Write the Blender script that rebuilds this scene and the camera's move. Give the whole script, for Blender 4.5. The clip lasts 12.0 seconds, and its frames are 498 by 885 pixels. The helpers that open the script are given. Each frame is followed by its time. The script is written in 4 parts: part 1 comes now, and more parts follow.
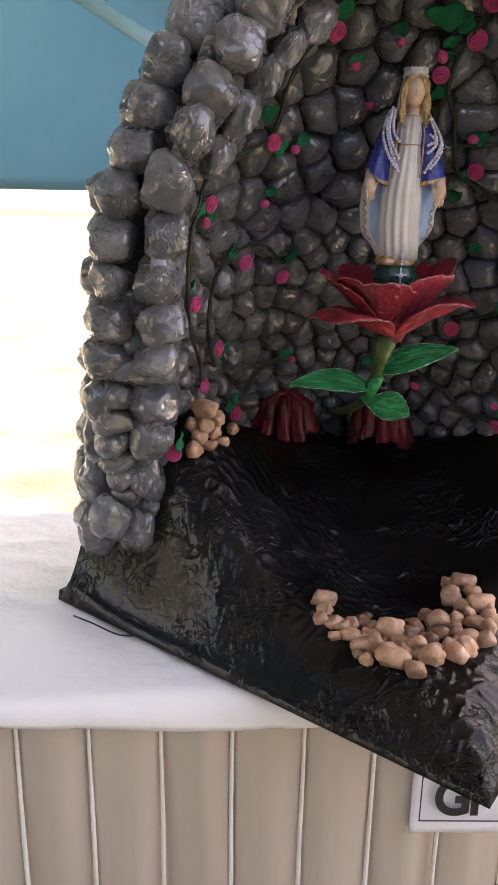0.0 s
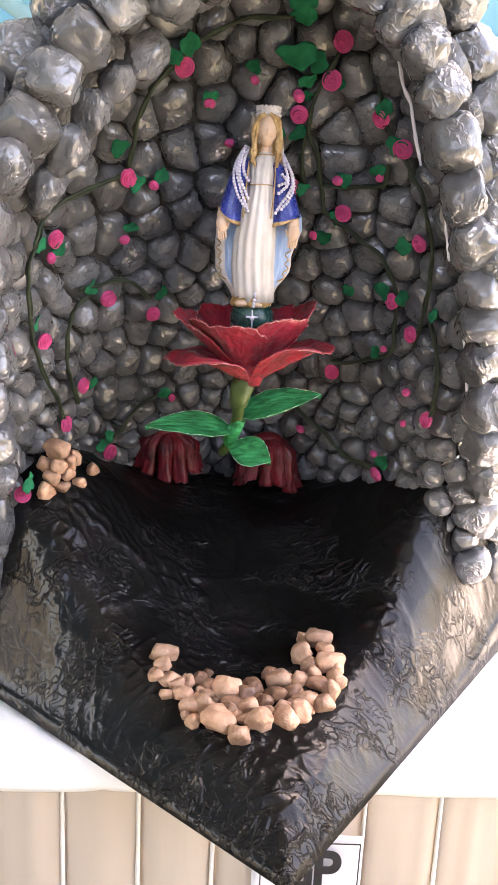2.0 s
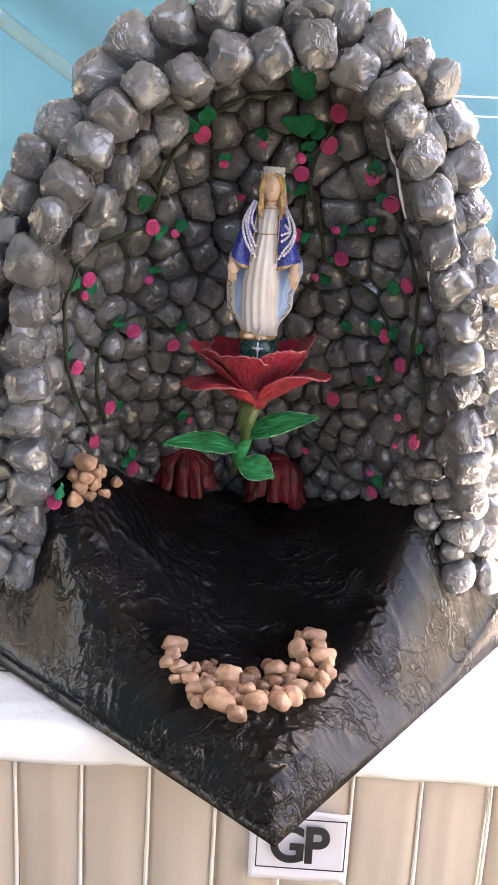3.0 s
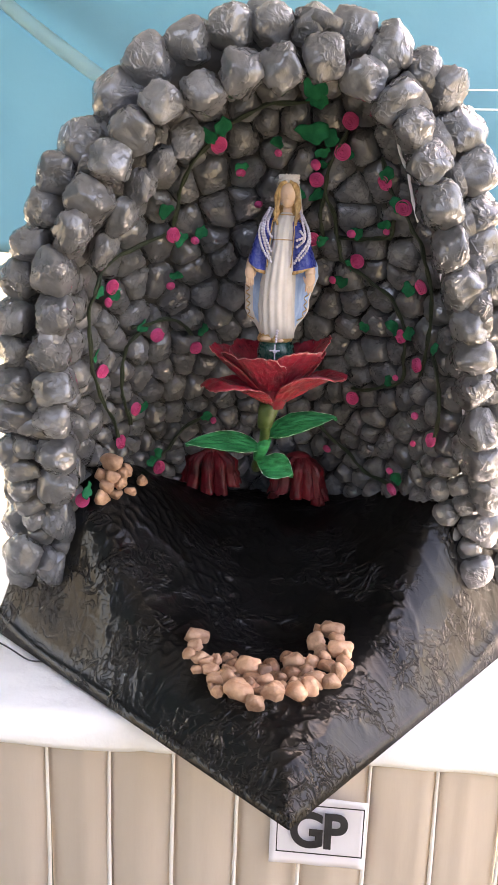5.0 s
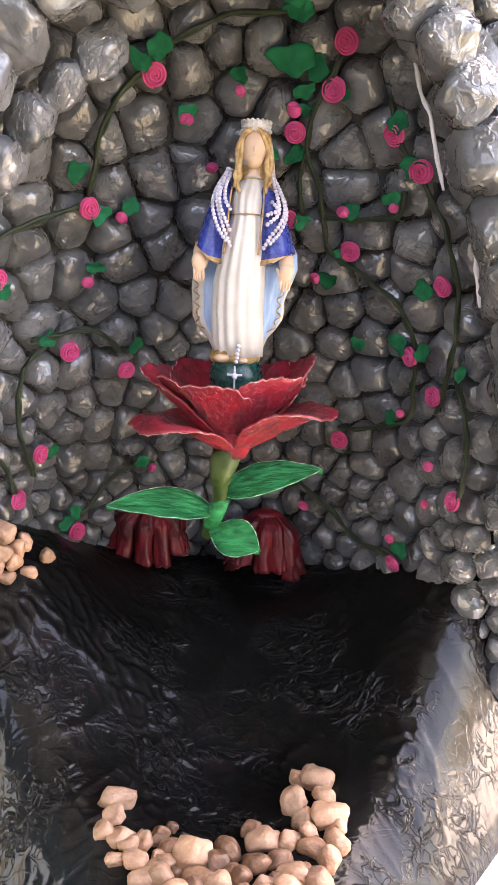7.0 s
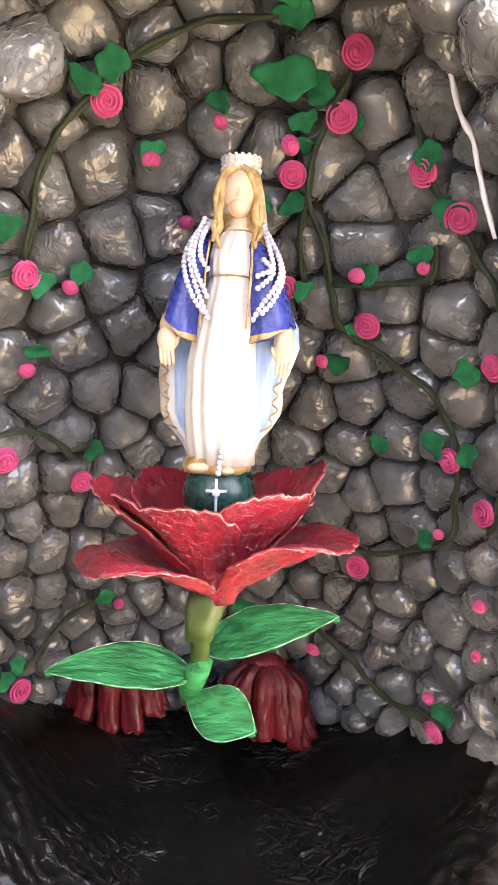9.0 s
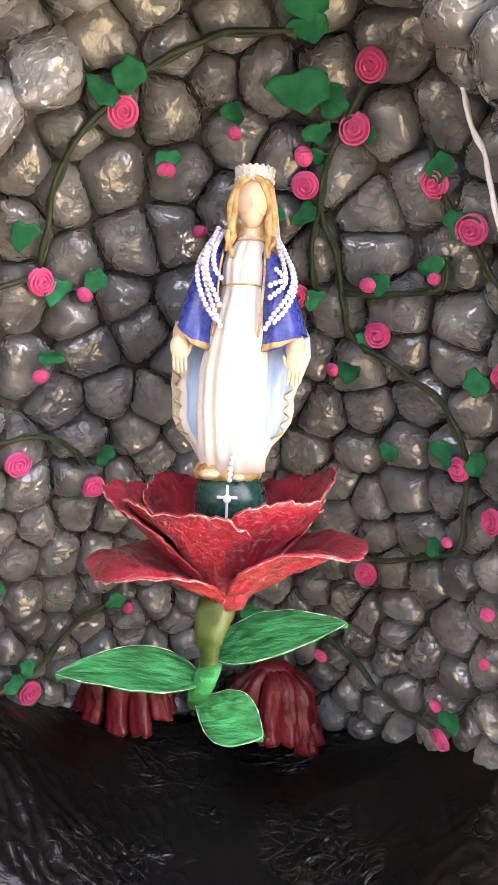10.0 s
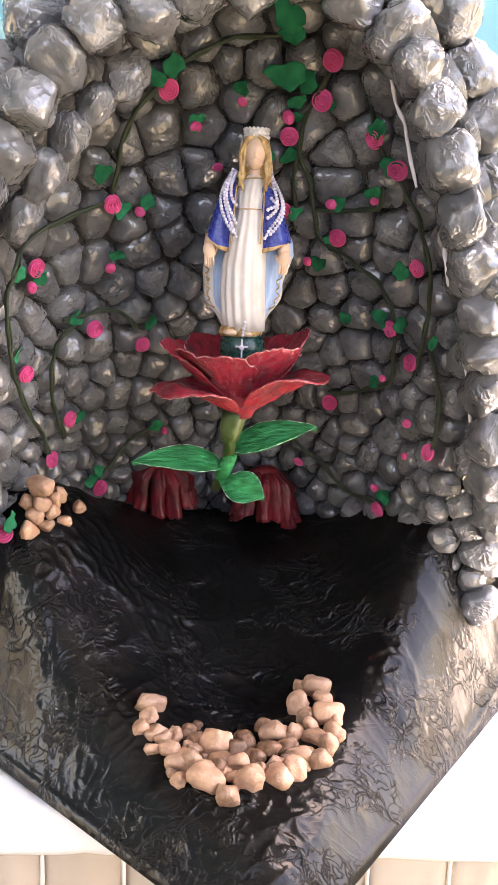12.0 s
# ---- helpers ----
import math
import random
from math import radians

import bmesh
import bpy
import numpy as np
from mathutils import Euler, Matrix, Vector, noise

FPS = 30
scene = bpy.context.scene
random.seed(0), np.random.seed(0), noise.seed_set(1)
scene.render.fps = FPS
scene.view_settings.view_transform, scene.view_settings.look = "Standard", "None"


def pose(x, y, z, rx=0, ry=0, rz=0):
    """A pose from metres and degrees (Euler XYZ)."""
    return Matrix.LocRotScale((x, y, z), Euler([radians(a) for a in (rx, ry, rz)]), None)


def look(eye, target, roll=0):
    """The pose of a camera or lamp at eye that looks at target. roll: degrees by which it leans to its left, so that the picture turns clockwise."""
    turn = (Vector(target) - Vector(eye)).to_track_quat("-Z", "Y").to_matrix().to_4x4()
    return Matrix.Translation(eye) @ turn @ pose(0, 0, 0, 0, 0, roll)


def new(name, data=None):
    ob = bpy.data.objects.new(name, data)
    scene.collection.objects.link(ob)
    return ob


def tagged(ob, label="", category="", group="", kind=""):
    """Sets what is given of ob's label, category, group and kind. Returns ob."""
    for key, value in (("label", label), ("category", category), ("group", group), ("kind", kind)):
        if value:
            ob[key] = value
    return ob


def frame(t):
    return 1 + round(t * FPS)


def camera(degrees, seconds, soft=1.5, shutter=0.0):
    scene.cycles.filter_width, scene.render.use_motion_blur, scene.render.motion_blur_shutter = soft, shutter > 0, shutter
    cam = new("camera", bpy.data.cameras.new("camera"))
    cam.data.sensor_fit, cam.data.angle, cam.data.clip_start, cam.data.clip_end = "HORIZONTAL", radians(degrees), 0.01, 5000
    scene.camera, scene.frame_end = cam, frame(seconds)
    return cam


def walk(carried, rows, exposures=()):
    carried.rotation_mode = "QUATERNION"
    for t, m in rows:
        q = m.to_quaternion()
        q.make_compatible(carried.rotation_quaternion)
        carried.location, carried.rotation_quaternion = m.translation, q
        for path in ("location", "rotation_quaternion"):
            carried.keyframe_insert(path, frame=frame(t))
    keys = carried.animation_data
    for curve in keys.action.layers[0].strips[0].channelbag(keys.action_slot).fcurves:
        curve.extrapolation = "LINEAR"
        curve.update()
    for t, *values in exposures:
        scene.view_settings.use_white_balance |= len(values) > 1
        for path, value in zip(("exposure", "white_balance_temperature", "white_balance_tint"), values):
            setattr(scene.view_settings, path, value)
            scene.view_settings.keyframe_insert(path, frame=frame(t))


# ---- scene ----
EXPOSURES = [(0.0, 2.92, 8900, 26), (0.5, 3.7, 8900, 26), (1.0, 3.95, 8900, 26), (1.5, 4.2, 8900, 26), (2.0, 4.08, 8800, 26), (2.5, 3.85, 8700, 26), (3.0, 3.68, 8700, 26), (5.5, 3.58, 9000, 26),
             (6.0, 3.4, 8900, 26), (6.5, 3.8, 8700, 26), (8.5, 5.03, 9800, 28), (10.0, 4.95, 9800, 28), (10.5, 4.97, 9800, 28), (11.0, 4.9, 9500, 27), (11.5, 4.88, 9300, 27), (12.0, 4.2, 9200, 27)]
cam = camera(35.7, 12.0)
PATH = [
    (0, (0.242, 0.104, 1.469), (0.271, 2.023, 0.907), 0.9),
    (0.2, (0.28, 0.124, 1.47), (0.287, 2.049, 0.927), 0.9),
    (0.5, (0.34, 0.154, 1.478), (0.311, 2.087, 0.964), 1.1),
    (1, (0.397, 0.176, 1.476), (0.33, 2.109, 0.966), 1.5),
    (1.1, (0.403, 0.188, 1.476), (0.362, 2.119, 0.955), 1.8),
    (1.5, (0.454, 0.218, 1.474), (0.45, 2.148, 0.948), 2.2),
    (1.9, (0.485, 0.176, 1.473), (0.473, 2.118, 0.992), 2.3),
    (2, (0.485, 0.161, 1.493), (0.514, 2.097, 0.994), 2.6),
    (2.5, (0.51, 0.067, 1.494), (0.491, 2.011, 1.027), 2.9),
    (3, (0.528, -0.001, 1.504), (0.477, 1.954, 1.087), 3.0),
    (5, (0.568, -0.042, 1.521), (0.415, 1.905, 1.09), 1.9),
    (5.2, (0.539, -0.037, 1.529), (0.442, 1.909, 1.077), 2.4),
    (5.5, (0.543, -0.032, 1.511), (0.506, 1.917, 1.062), 2.7),
    (6, (0.519, 0.052, 1.478), (0.504, 2.0, 1.024), 2.1),
    (6.5, (0.521, 0.237, 1.466), (0.441, 2.2, 1.092), 2.9),
    (6.7, (0.533, 0.31, 1.476), (0.488, 2.273, 1.095), 2.8),
    (8.3, (0.561, 0.602, 1.479), (0.448, 2.591, 1.298), 1.8),
    (8.5, (0.558, 0.621, 1.477), (0.488, 2.613, 1.31), 2.1),
    (9, (0.551, 0.668, 1.471), (0.483, 2.663, 1.347), 1.8),
    (9.1, (0.55, 0.678, 1.476), (0.476, 2.67, 1.318), 1.8),
    (9.5, (0.552, 0.679, 1.473), (0.48, 2.675, 1.362), 1.6),
    (10, (0.548, 0.66, 1.473), (0.46, 2.655, 1.362), 2.3),
    (10.5, (0.532, 0.562, 1.467), (0.512, 2.55, 1.25), 3.2),
    (11, (0.503, 0.435, 1.483), (0.489, 2.408, 1.156), 2.5),
    (11.5, (0.493, 0.336, 1.496), (0.523, 2.292, 1.079), 2.7),
    (12, (0.519, 0.224, 1.49), (0.511, 2.177, 1.06), 1.9),
]
walk(cam, [(t, look(eye, target, roll)) for t, eye, target, roll in PATH], EXPOSURES)

# ---------------- world, sun, exposure ----------------
world = bpy.data.worlds.new("daylight")
scene.world = world
world.use_nodes = True
wn = world.node_tree
sky = wn.nodes.new("ShaderNodeTexSky")
sky.sky_type = "NISHITA"
sky.sun_disc = False
sky.sun_elevation = radians(58)
sky.sun_rotation = radians(20)
sky.air_density, sky.dust_density = 1.0, 3.0
wn.links.new(sky.outputs[0], wn.nodes["Background"].inputs[0])
wn.nodes["Background"].inputs[1].default_value = 0.15
sun_data = bpy.data.lights.new("sun", "SUN")
sun_data.energy, sun_data.angle, sun_data.color = 4.5, radians(0.6), (1.0, 0.97, 0.93)
sun = new("sun", sun_data)
sun.matrix_world = look((0, 0, 0), (-math.sin(radians(20)) * math.cos(radians(58)), -math.cos(radians(20)) * math.cos(radians(58)), -math.sin(radians(58))))


# ---------------- materials ----------------
def mat(name, dark, light, scale=8.0, rough=(0.5, 0.7), bump=0.2, bump_scale=60.0, dist=0.002, rand=0.0, crease=0.0, coat=0.0,
        metal=0.0, translucent=0.0, stretch=(1, 1, 1), detail=6.0, sheen=0.0, spec=0.4, coat_rough=0.05,
        gate_at=(0.47, 0.68), cluster=0.42, fold_dist=2.4, thin_by=1.5, coat_ior=1.6, fold_least=0.05):
    """A two-scale procedural surface: large stains between two colours, fine relief, uneven gloss."""
    m = bpy.data.materials.new(name)
    m.use_nodes = True
    nt = m.node_tree
    n, ln = nt.nodes, nt.links
    bsdf = n["Principled BSDF"]
    tc = n.new("ShaderNodeTexCoord")
    mp = n.new("ShaderNodeMapping")
    mp.inputs["Scale"].default_value = stretch
    ln.new(tc.outputs["Object"], mp.inputs["Vector"])
    info = n.new("ShaderNodeObjectInfo")
    shift = n.new("ShaderNodeVectorMath")
    shift.operation = "MULTIPLY_ADD"
    ln.new(info.outputs["Random"], shift.inputs[0])
    shift.inputs[1].default_value = (17.0, 31.0, 23.0)
    ln.new(mp.outputs[0], shift.inputs[2])
    big = n.new("ShaderNodeTexNoise")
    big.inputs["Scale"].default_value, big.inputs["Detail"].default_value = scale, detail
    fine = n.new("ShaderNodeTexNoise")
    fine.inputs["Scale"].default_value, fine.inputs["Detail"].default_value = bump_scale, 5.0
    for t in (big, fine):
        ln.new(shift.outputs[0], t.inputs["Vector"])
    ramp = n.new("ShaderNodeValToRGB")
    ramp.color_ramp.elements[0].position, ramp.color_ramp.elements[1].position = 0.32, 0.68
    ramp.color_ramp.elements[0].color, ramp.color_ramp.elements[1].color = (*dark, 1), (*light, 1)
    ln.new(big.outputs["Fac"], ramp.inputs[0])
    hsv = n.new("ShaderNodeHueSaturation")
    ln.new(ramp.outputs[0], hsv.inputs["Color"])
    val = n.new("ShaderNodeMapRange")
    val.inputs["To Min"].default_value, val.inputs["To Max"].default_value = 1 - rand, 1 + rand
    ln.new(info.outputs["Random"], val.inputs["Value"])
    ln.new(val.outputs[0], hsv.inputs["Value"])
    ln.new(hsv.outputs[0], bsdf.inputs["Base Color"])
    rr = n.new("ShaderNodeMapRange")
    rr.inputs["From Min"].default_value, rr.inputs["From Max"].default_value = 0.3, 0.7
    rr.inputs["To Min"].default_value, rr.inputs["To Max"].default_value = rough
    ln.new(fine.outputs["Fac"], rr.inputs["Value"])
    ln.new(rr.outputs[0], bsdf.inputs["Roughness"])
    height = fine.outputs["Fac"]
    if crease:
        # thin raised folds of crumpled, varnished film, gathered in clusters
        def folds(size, width, detail):
            tex = n.new("ShaderNodeTexNoise")
            tex.inputs["Scale"].default_value, tex.inputs["Detail"].default_value, tex.inputs["Distortion"].default_value = size, detail, 0.7
            ln.new(shift.outputs[0], tex.inputs["Vector"])
            mid = n.new("ShaderNodeMath")
            mid.operation = "SUBTRACT"
            ln.new(tex.outputs["Fac"], mid.inputs[0])
            mid.inputs[1].default_value = 0.5
            off = n.new("ShaderNodeMath")
            off.operation = "ABSOLUTE"
            ln.new(mid.outputs[0], off.inputs[0])
            line = n.new("ShaderNodeMapRange")
            line.interpolation_type = "SMOOTHSTEP"
            line.inputs["From Min"].default_value, line.inputs["From Max"].default_value = 0.0, width
            line.inputs["To Min"].default_value, line.inputs["To Max"].default_value = 1.0, 0.0
            ln.new(off.outputs[0], line.inputs["Value"])
            return line.outputs[0]

        where = n.new("ShaderNodeTexNoise")
        where.inputs["Scale"].default_value, where.inputs["Detail"].default_value = crease * cluster, 1.0
        ln.new(shift.outputs[0], where.inputs["Vector"])
        gate = n.new("ShaderNodeMapRange")
        gate.interpolation_type = "SMOOTHSTEP"
        gate.inputs["From Min"].default_value, gate.inputs["From Max"].default_value = gate_at
        gate.inputs["To Min"].default_value, gate.inputs["To Max"].default_value = fold_least, 1.0
        ln.new(where.outputs["Fac"], gate.inputs["Value"])
        both = n.new("ShaderNodeMath")
        both.operation = "MULTIPLY_ADD"
        ln.new(folds(crease * thin_by, 0.06, 1.0), both.inputs[0])
        both.inputs[1].default_value = 0.5
        ln.new(folds(crease, 0.055, 2.0), both.inputs[2])
        gated = n.new("ShaderNodeMath")
        gated.operation = "MULTIPLY"
        ln.new(both.outputs[0], gated.inputs[0])
        ln.new(gate.outputs[0], gated.inputs[1])
        gloss = n.new("ShaderNodeBump")
        gloss.inputs["Strength"].default_value, gloss.inputs["Distance"].default_value = 1.0, dist * fold_dist
        ln.new(gated.outputs[0], gloss.inputs["Height"])
    bp = n.new("ShaderNodeBump")
    bp.inputs["Strength"].default_value, bp.inputs["Distance"].default_value = bump, dist
    ln.new(height, bp.inputs["Height"])
    ln.new(bp.outputs[0], bsdf.inputs["Normal"])
    if crease:
        ln.new(bp.outputs[0], gloss.inputs["Normal"])
        ln.new(gloss.outputs[0], bsdf.inputs["Coat Normal"])
    else:
        ln.new(bp.outputs[0], bsdf.inputs["Coat Normal"])
    bsdf.inputs["Metallic"].default_value = metal
    bsdf.inputs["Coat Weight"].default_value = coat
    bsdf.inputs["Coat Roughness"].default_value = coat_rough
    bsdf.inputs["Coat IOR"].default_value = coat_ior
    bsdf.inputs["Specular IOR Level"].default_value = spec
    bsdf.inputs["Sheen Weight"].default_value = sheen
    if translucent:
        tr = n.new("ShaderNodeBsdfTranslucent")
        ln.new(hsv.outputs[0], tr.inputs["Color"])
        mix = n.new("ShaderNodeMixShader")
        mix.inputs[0].default_value = translucent
        ln.new(bsdf.outputs[0], mix.inputs[1])
        ln.new(tr.outputs[0], mix.inputs[2])
        ln.new(mix.outputs[0], n["Material Output"].inputs["Surface"])
    return m


M_STONE = mat("grey_enamel_film", (0.070, 0.073, 0.077), (0.125, 0.130, 0.136), 1.1, (0.45, 0.6), 0.6, 1.4, 0.006, rand=0.2, crease=0.95, coat=1.0, spec=0.12, coat_rough=0.025,
              gate_at=(0.43, 0.60), cluster=0.9, fold_dist=1.0, thin_by=2.4, coat_ior=1.74)
M_MOUND = mat("black_enamel_paper", (0.0015, 0.0015, 0.0015), (0.0045, 0.0045, 0.0045), 5.0, (0.42, 0.6), 0.4, 26.0, 0.003, crease=15.0, coat=0.3, spec=0.06, coat_rough=0.09,
              gate_at=(0.45, 0.62), cluster=0.5, fold_dist=2.0, thin_by=3.6, stretch=(1, 1.3, 1), fold_least=0.05)
M_SHELL = mat("dark_backing", (0.02, 0.02, 0.02), (0.05, 0.05, 0.05), 12, (0.5, 0.7), 0.4, 60, 0.004)
M_PEBBLE = mat("tan_pebble", (0.33, 0.175, 0.108), (0.52, 0.315, 0.205), 1.3, (0.4, 0.6), 0.45, 4.0, 0.004, rand=0.3)
M_BROWN = mat("brown_pebble", (0.12, 0.058, 0.034), (0.27, 0.14, 0.082), 1.3, (0.35, 0.55), 0.45, 4.0, 0.004, rand=0.35)
M_PETAL = mat("red_painted_petal", (0.15, 0.003, 0.012), (0.36, 0.010, 0.030), 30, (0.35, 0.55), 0.45, 160, 0.002, crease=60, coat=0.8, spec=0.2,
              gate_at=(0.32, 0.52), fold_dist=1.5, thin_by=2.3, coat_ior=1.8)
M_DARKRED = mat("dark_red_petal", (0.05, 0.0025, 0.005), (0.17, 0.005, 0.011), 20, (0.4, 0.6), 0.6, 120, 0.003, crease=45, coat=0.35, spec=0.2,
              gate_at=(0.42, 0.66), fold_dist=0.6, thin_by=2.2)
M_WORN = mat("worn_petal_edge", (0.22, 0.008, 0.016), (0.62, 0.30, 0.30), 220, (0.3, 0.5), 0.5, 300, 0.001, coat=0.5)
M_LEAF = mat("green_painted_leaf", (0.001, 0.10, 0.030), (0.004, 0.29, 0.098), 22, (0.4, 0.6), 0.9, 50, 0.004, stretch=(0.9, 4.5, 4.5), spec=0.2)
M_EDGE = mat("pale_leaf_edge", (0.12, 0.32, 0.13), (0.66, 0.72, 0.6), 70, (0.5, 0.7), 0.2, 200, 0.001)
M_STEM = mat("olive_stem", (0.02, 0.045, 0.010), (0.055, 0.095, 0.022), 30, (0.4, 0.6), 0.4, 140, 0.002)
M_VINE = mat("dark_vine", (0.006, 0.014, 0.006), (0.020, 0.034, 0.014), 40, (0.5, 0.7), 0.5, 200, 0.002)
M_FELT = mat("green_felt", (0.0, 0.085, 0.040), (0.002, 0.15, 0.068), 60, (0.8, 0.95), 0.3, 500, 0.0008, rand=0.25, spec=0.1)
M_PINK = mat("pink_foam", (0.50, 0.045, 0.165), (0.64, 0.085, 0.24), 40, (0.6, 0.8), 0.3, 400, 0.0008, rand=0.12)
M_CLOTH = mat("white_tablecloth", (0.84, 0.84, 0.84), (0.90, 0.90, 0.89), 3, (0.55, 0.75), 0.5, 16, 0.014, sheen=0.1)
M_SKIRT = mat("beige_table_skirt", (0.50, 0.42, 0.34), (0.56, 0.47, 0.385), 3, (0.6, 0.8), 0.12, 30, 0.004, stretch=(3, 1, 0.5))
# near-white for the light between the skirt's pleats, not a second cloth
M_PLEAT_GLOW = mat("painted_pleat_glow", (0.74, 0.71, 0.66), (0.83, 0.80, 0.75), 6, (0.35, 0.5), 0.2, 40, 0.003)
M_TARP = mat("blue_tarpaulin", (0.085, 0.215, 0.285), (0.14, 0.29, 0.36), 0.6, (0.4, 0.6), 0.3, 6, 0.03, translucent=0.5)
# dark colour of the added sheets, to stop fill light from the front
M_LIGHT_BLOCK = mat("deep_blue_light_block", (0.012, 0.030, 0.055), (0.022, 0.048, 0.080), 0.6, (0.4, 0.6), 0.3, 6, 0.03, translucent=0.1)
M_FOLD_LIGHT = mat("painted_fold_light", (0.30, 0.55, 0.64), (0.40, 0.66, 0.74), 3, (0.4, 0.6), 0.3, 12, 0.01, translucent=0.5)
M_SHADE_ROOF = mat("shade_canopy_sheet", (0.36, 0.38, 0.39), (0.46, 0.48, 0.49), 0.8, (0.5, 0.7), 0.3, 6, 0.03, translucent=0.3)
M_CORD = mat("white_cord", (0.7, 0.75, 0.78), (0.8, 0.85, 0.88), 20, (0.5, 0.7), 0.2, 100, 0.001)
M_PAPER = mat("white_paper", (0.72, 0.70, 0.74), (0.78, 0.76, 0.79), 5, (0.6, 0.75), 0.25, 20, 0.003)
M_INK = mat("black_ink", (0.012, 0.012, 0.014), (0.025, 0.025, 0.028), 40, (0.5, 0.7), 0.05, 200, 0.0004)
M_GROUND = mat("dry_ground", (0.045, 0.050, 0.028), (0.17, 0.162, 0.128), 1.4, (0.85, 0.95), 0.6, 14, 0.04, detail=9)
M_WOOD = mat("table_wood", (0.22, 0.13, 0.07), (0.32, 0.2, 0.11), 4, (0.5, 0.7), 0.2, 40, 0.002, stretch=(1, 8, 8))
M_WHITE = mat("statue_white", (0.49, 0.455, 0.42), (0.60, 0.57, 0.54), 30, (0.3, 0.45), 0.1, 200, 0.0006)
M_PALEBLUE = mat("statue_pale_blue", (0.20, 0.34, 0.58), (0.38, 0.52, 0.72), 40, (0.3, 0.45), 0.1, 200, 0.0006, stretch=(4, 4, 0.6))
M_BLUE = mat("statue_dark_blue", (0.018, 0.035, 0.20), (0.035, 0.06, 0.32), 40, (0.2, 0.35), 0.1, 200, 0.0006)
M_SKIN = mat("statue_flesh", (0.58, 0.39, 0.27), (0.66, 0.47, 0.34), 40, (0.3, 0.45), 0.05, 200, 0.0004)
M_GOLD = mat("statue_gold", (0.24, 0.13, 0.045), (0.58, 0.38, 0.17), 110, (0.3, 0.5), 0.2, 160, 0.0008)
M_GLOBE = mat("statue_green", (0.004, 0.035, 0.03), (0.008, 0.06, 0.05), 60, (0.2, 0.35), 0.1, 200, 0.0005)
M_PEARL = mat("pearl_bead", (0.46, 0.44, 0.54), (0.62, 0.60, 0.68), 80, (0.12, 0.25), 0.02, 300, 0.0002, coat=0.5)


# ---------------- mesh helpers ----------------
def finish(bm, material, name, smooth=True):
    me = bpy.data.meshes.new(name)
    bm.normal_update()
    bm.to_mesh(me)
    bm.free()
    for m in material if isinstance(material, (list, tuple)) else [material]:
        me.materials.append(m)
    if smooth:
        me.polygons.foreach_set("use_smooth", [True] * len(me.polygons))
    return me


def part(name, bm, material, parent=None, label="", smooth=True):
    """One bmesh becomes one mesh object, under a thing or a part."""
    me = bm if isinstance(bm, bpy.types.Mesh) else finish(bm, material, name, smooth)
    ob = new(name, me)
    ob.parent = parent
    return tagged(ob, label=label)


def thing(name, label, category, at=(0, 0, 0), group="", kind=""):
    ob = new(name)
    ob.empty_display_size = 0.05
    ob.location = at
    return tagged(ob, label, category, group, kind)


def surface(fn, nu, nv, closed_u=False, bm=None):
    """A grid of quads through fn(i/nu, j/nv)."""
    bm = bm or bmesh.new()
    cols = nu if closed_u else nu + 1
    vs = [[bm.verts.new(fn(i / nu, j / nv)) for i in range(cols)] for j in range(nv + 1)]
    for j in range(nv):
        for i in range(nu):
            a, b = vs[j][i], vs[j][(i + 1) % cols]
            c, d = vs[j + 1][(i + 1) % cols], vs[j + 1][i]
            bm.faces.new((a, b, c, d))
    return bm


def thicken(bm, t):
    """Gives a sheet a thickness t."""
    bm.normal_update()
    bmesh.ops.solidify(bm, geom=bm.faces[:], thickness=t)
    return bm


def spline(pts, n):
    """Catmull-Rom through the points, n steps a span."""
    p = [Vector(q) for q in pts]
    p = [p[0] * 2 - p[1]] + p + [p[-1] * 2 - p[-2]]
    out = []
    for k in range(1, len(p) - 2):
        for i in range(n):
            t = i / n
            a, b, c, d = p[k - 1:k + 3]
            out.append(0.5 * (2 * b + (c - a) * t + (2 * a - 5 * b + 4 * c - d) * t * t + (3 * b - a - 3 * c + d) * t ** 3))
    return out + [p[-2]]


def tube(pts, radius, sides=8, bm=None):
    """A round bar along the points; radius is a number or a function of 0..1."""
    bm = bm or bmesh.new()
    rings = []
    for k, q in enumerate(pts):
        d = (pts[min(k + 1, len(pts) - 1)] - pts[max(k - 1, 0)]).normalized()
        x = d.cross(Vector((0.31, 0.22, 0.93))).normalized()
        y = d.cross(x)
        r = radius(k / (len(pts) - 1)) if callable(radius) else radius
        rings.append([bm.verts.new(q + r * (x * math.cos(2 * math.pi * s / sides) + y * math.sin(2 * math.pi * s / sides))) for s in range(sides)])
    for a, b in zip(rings, rings[1:]):
        for s in range(sides):
            bm.faces.new((a[s], a[(s + 1) % sides], b[(s + 1) % sides], b[s]))
    bm.faces.new(rings[0][::-1])
    bm.faces.new(rings[-1])
    return bm


def box(bm, lo, hi, bevel=0.0):
    got = bmesh.ops.create_cube(bm, size=1.0)["verts"]
    for v in got:
        v.co = Vector([lo[k] + (v.co[k] + 0.5) * (hi[k] - lo[k]) for k in range(3)])
    if bevel:
        es = list({e for v in got for e in v.link_edges})
        bmesh.ops.bevel(bm, geom=es, offset=bevel, segments=2, affect="EDGES", profile=0.6)
    return bm


def smooth01(a, b, x):
    t = max(0.0, min(1.0, (x - a) / (b - a)))
    return t * t * (3 - 2 * t)


# ---------------- the setting: ground, tarpaulins, table ----------------
TABLE_Z = 0.746


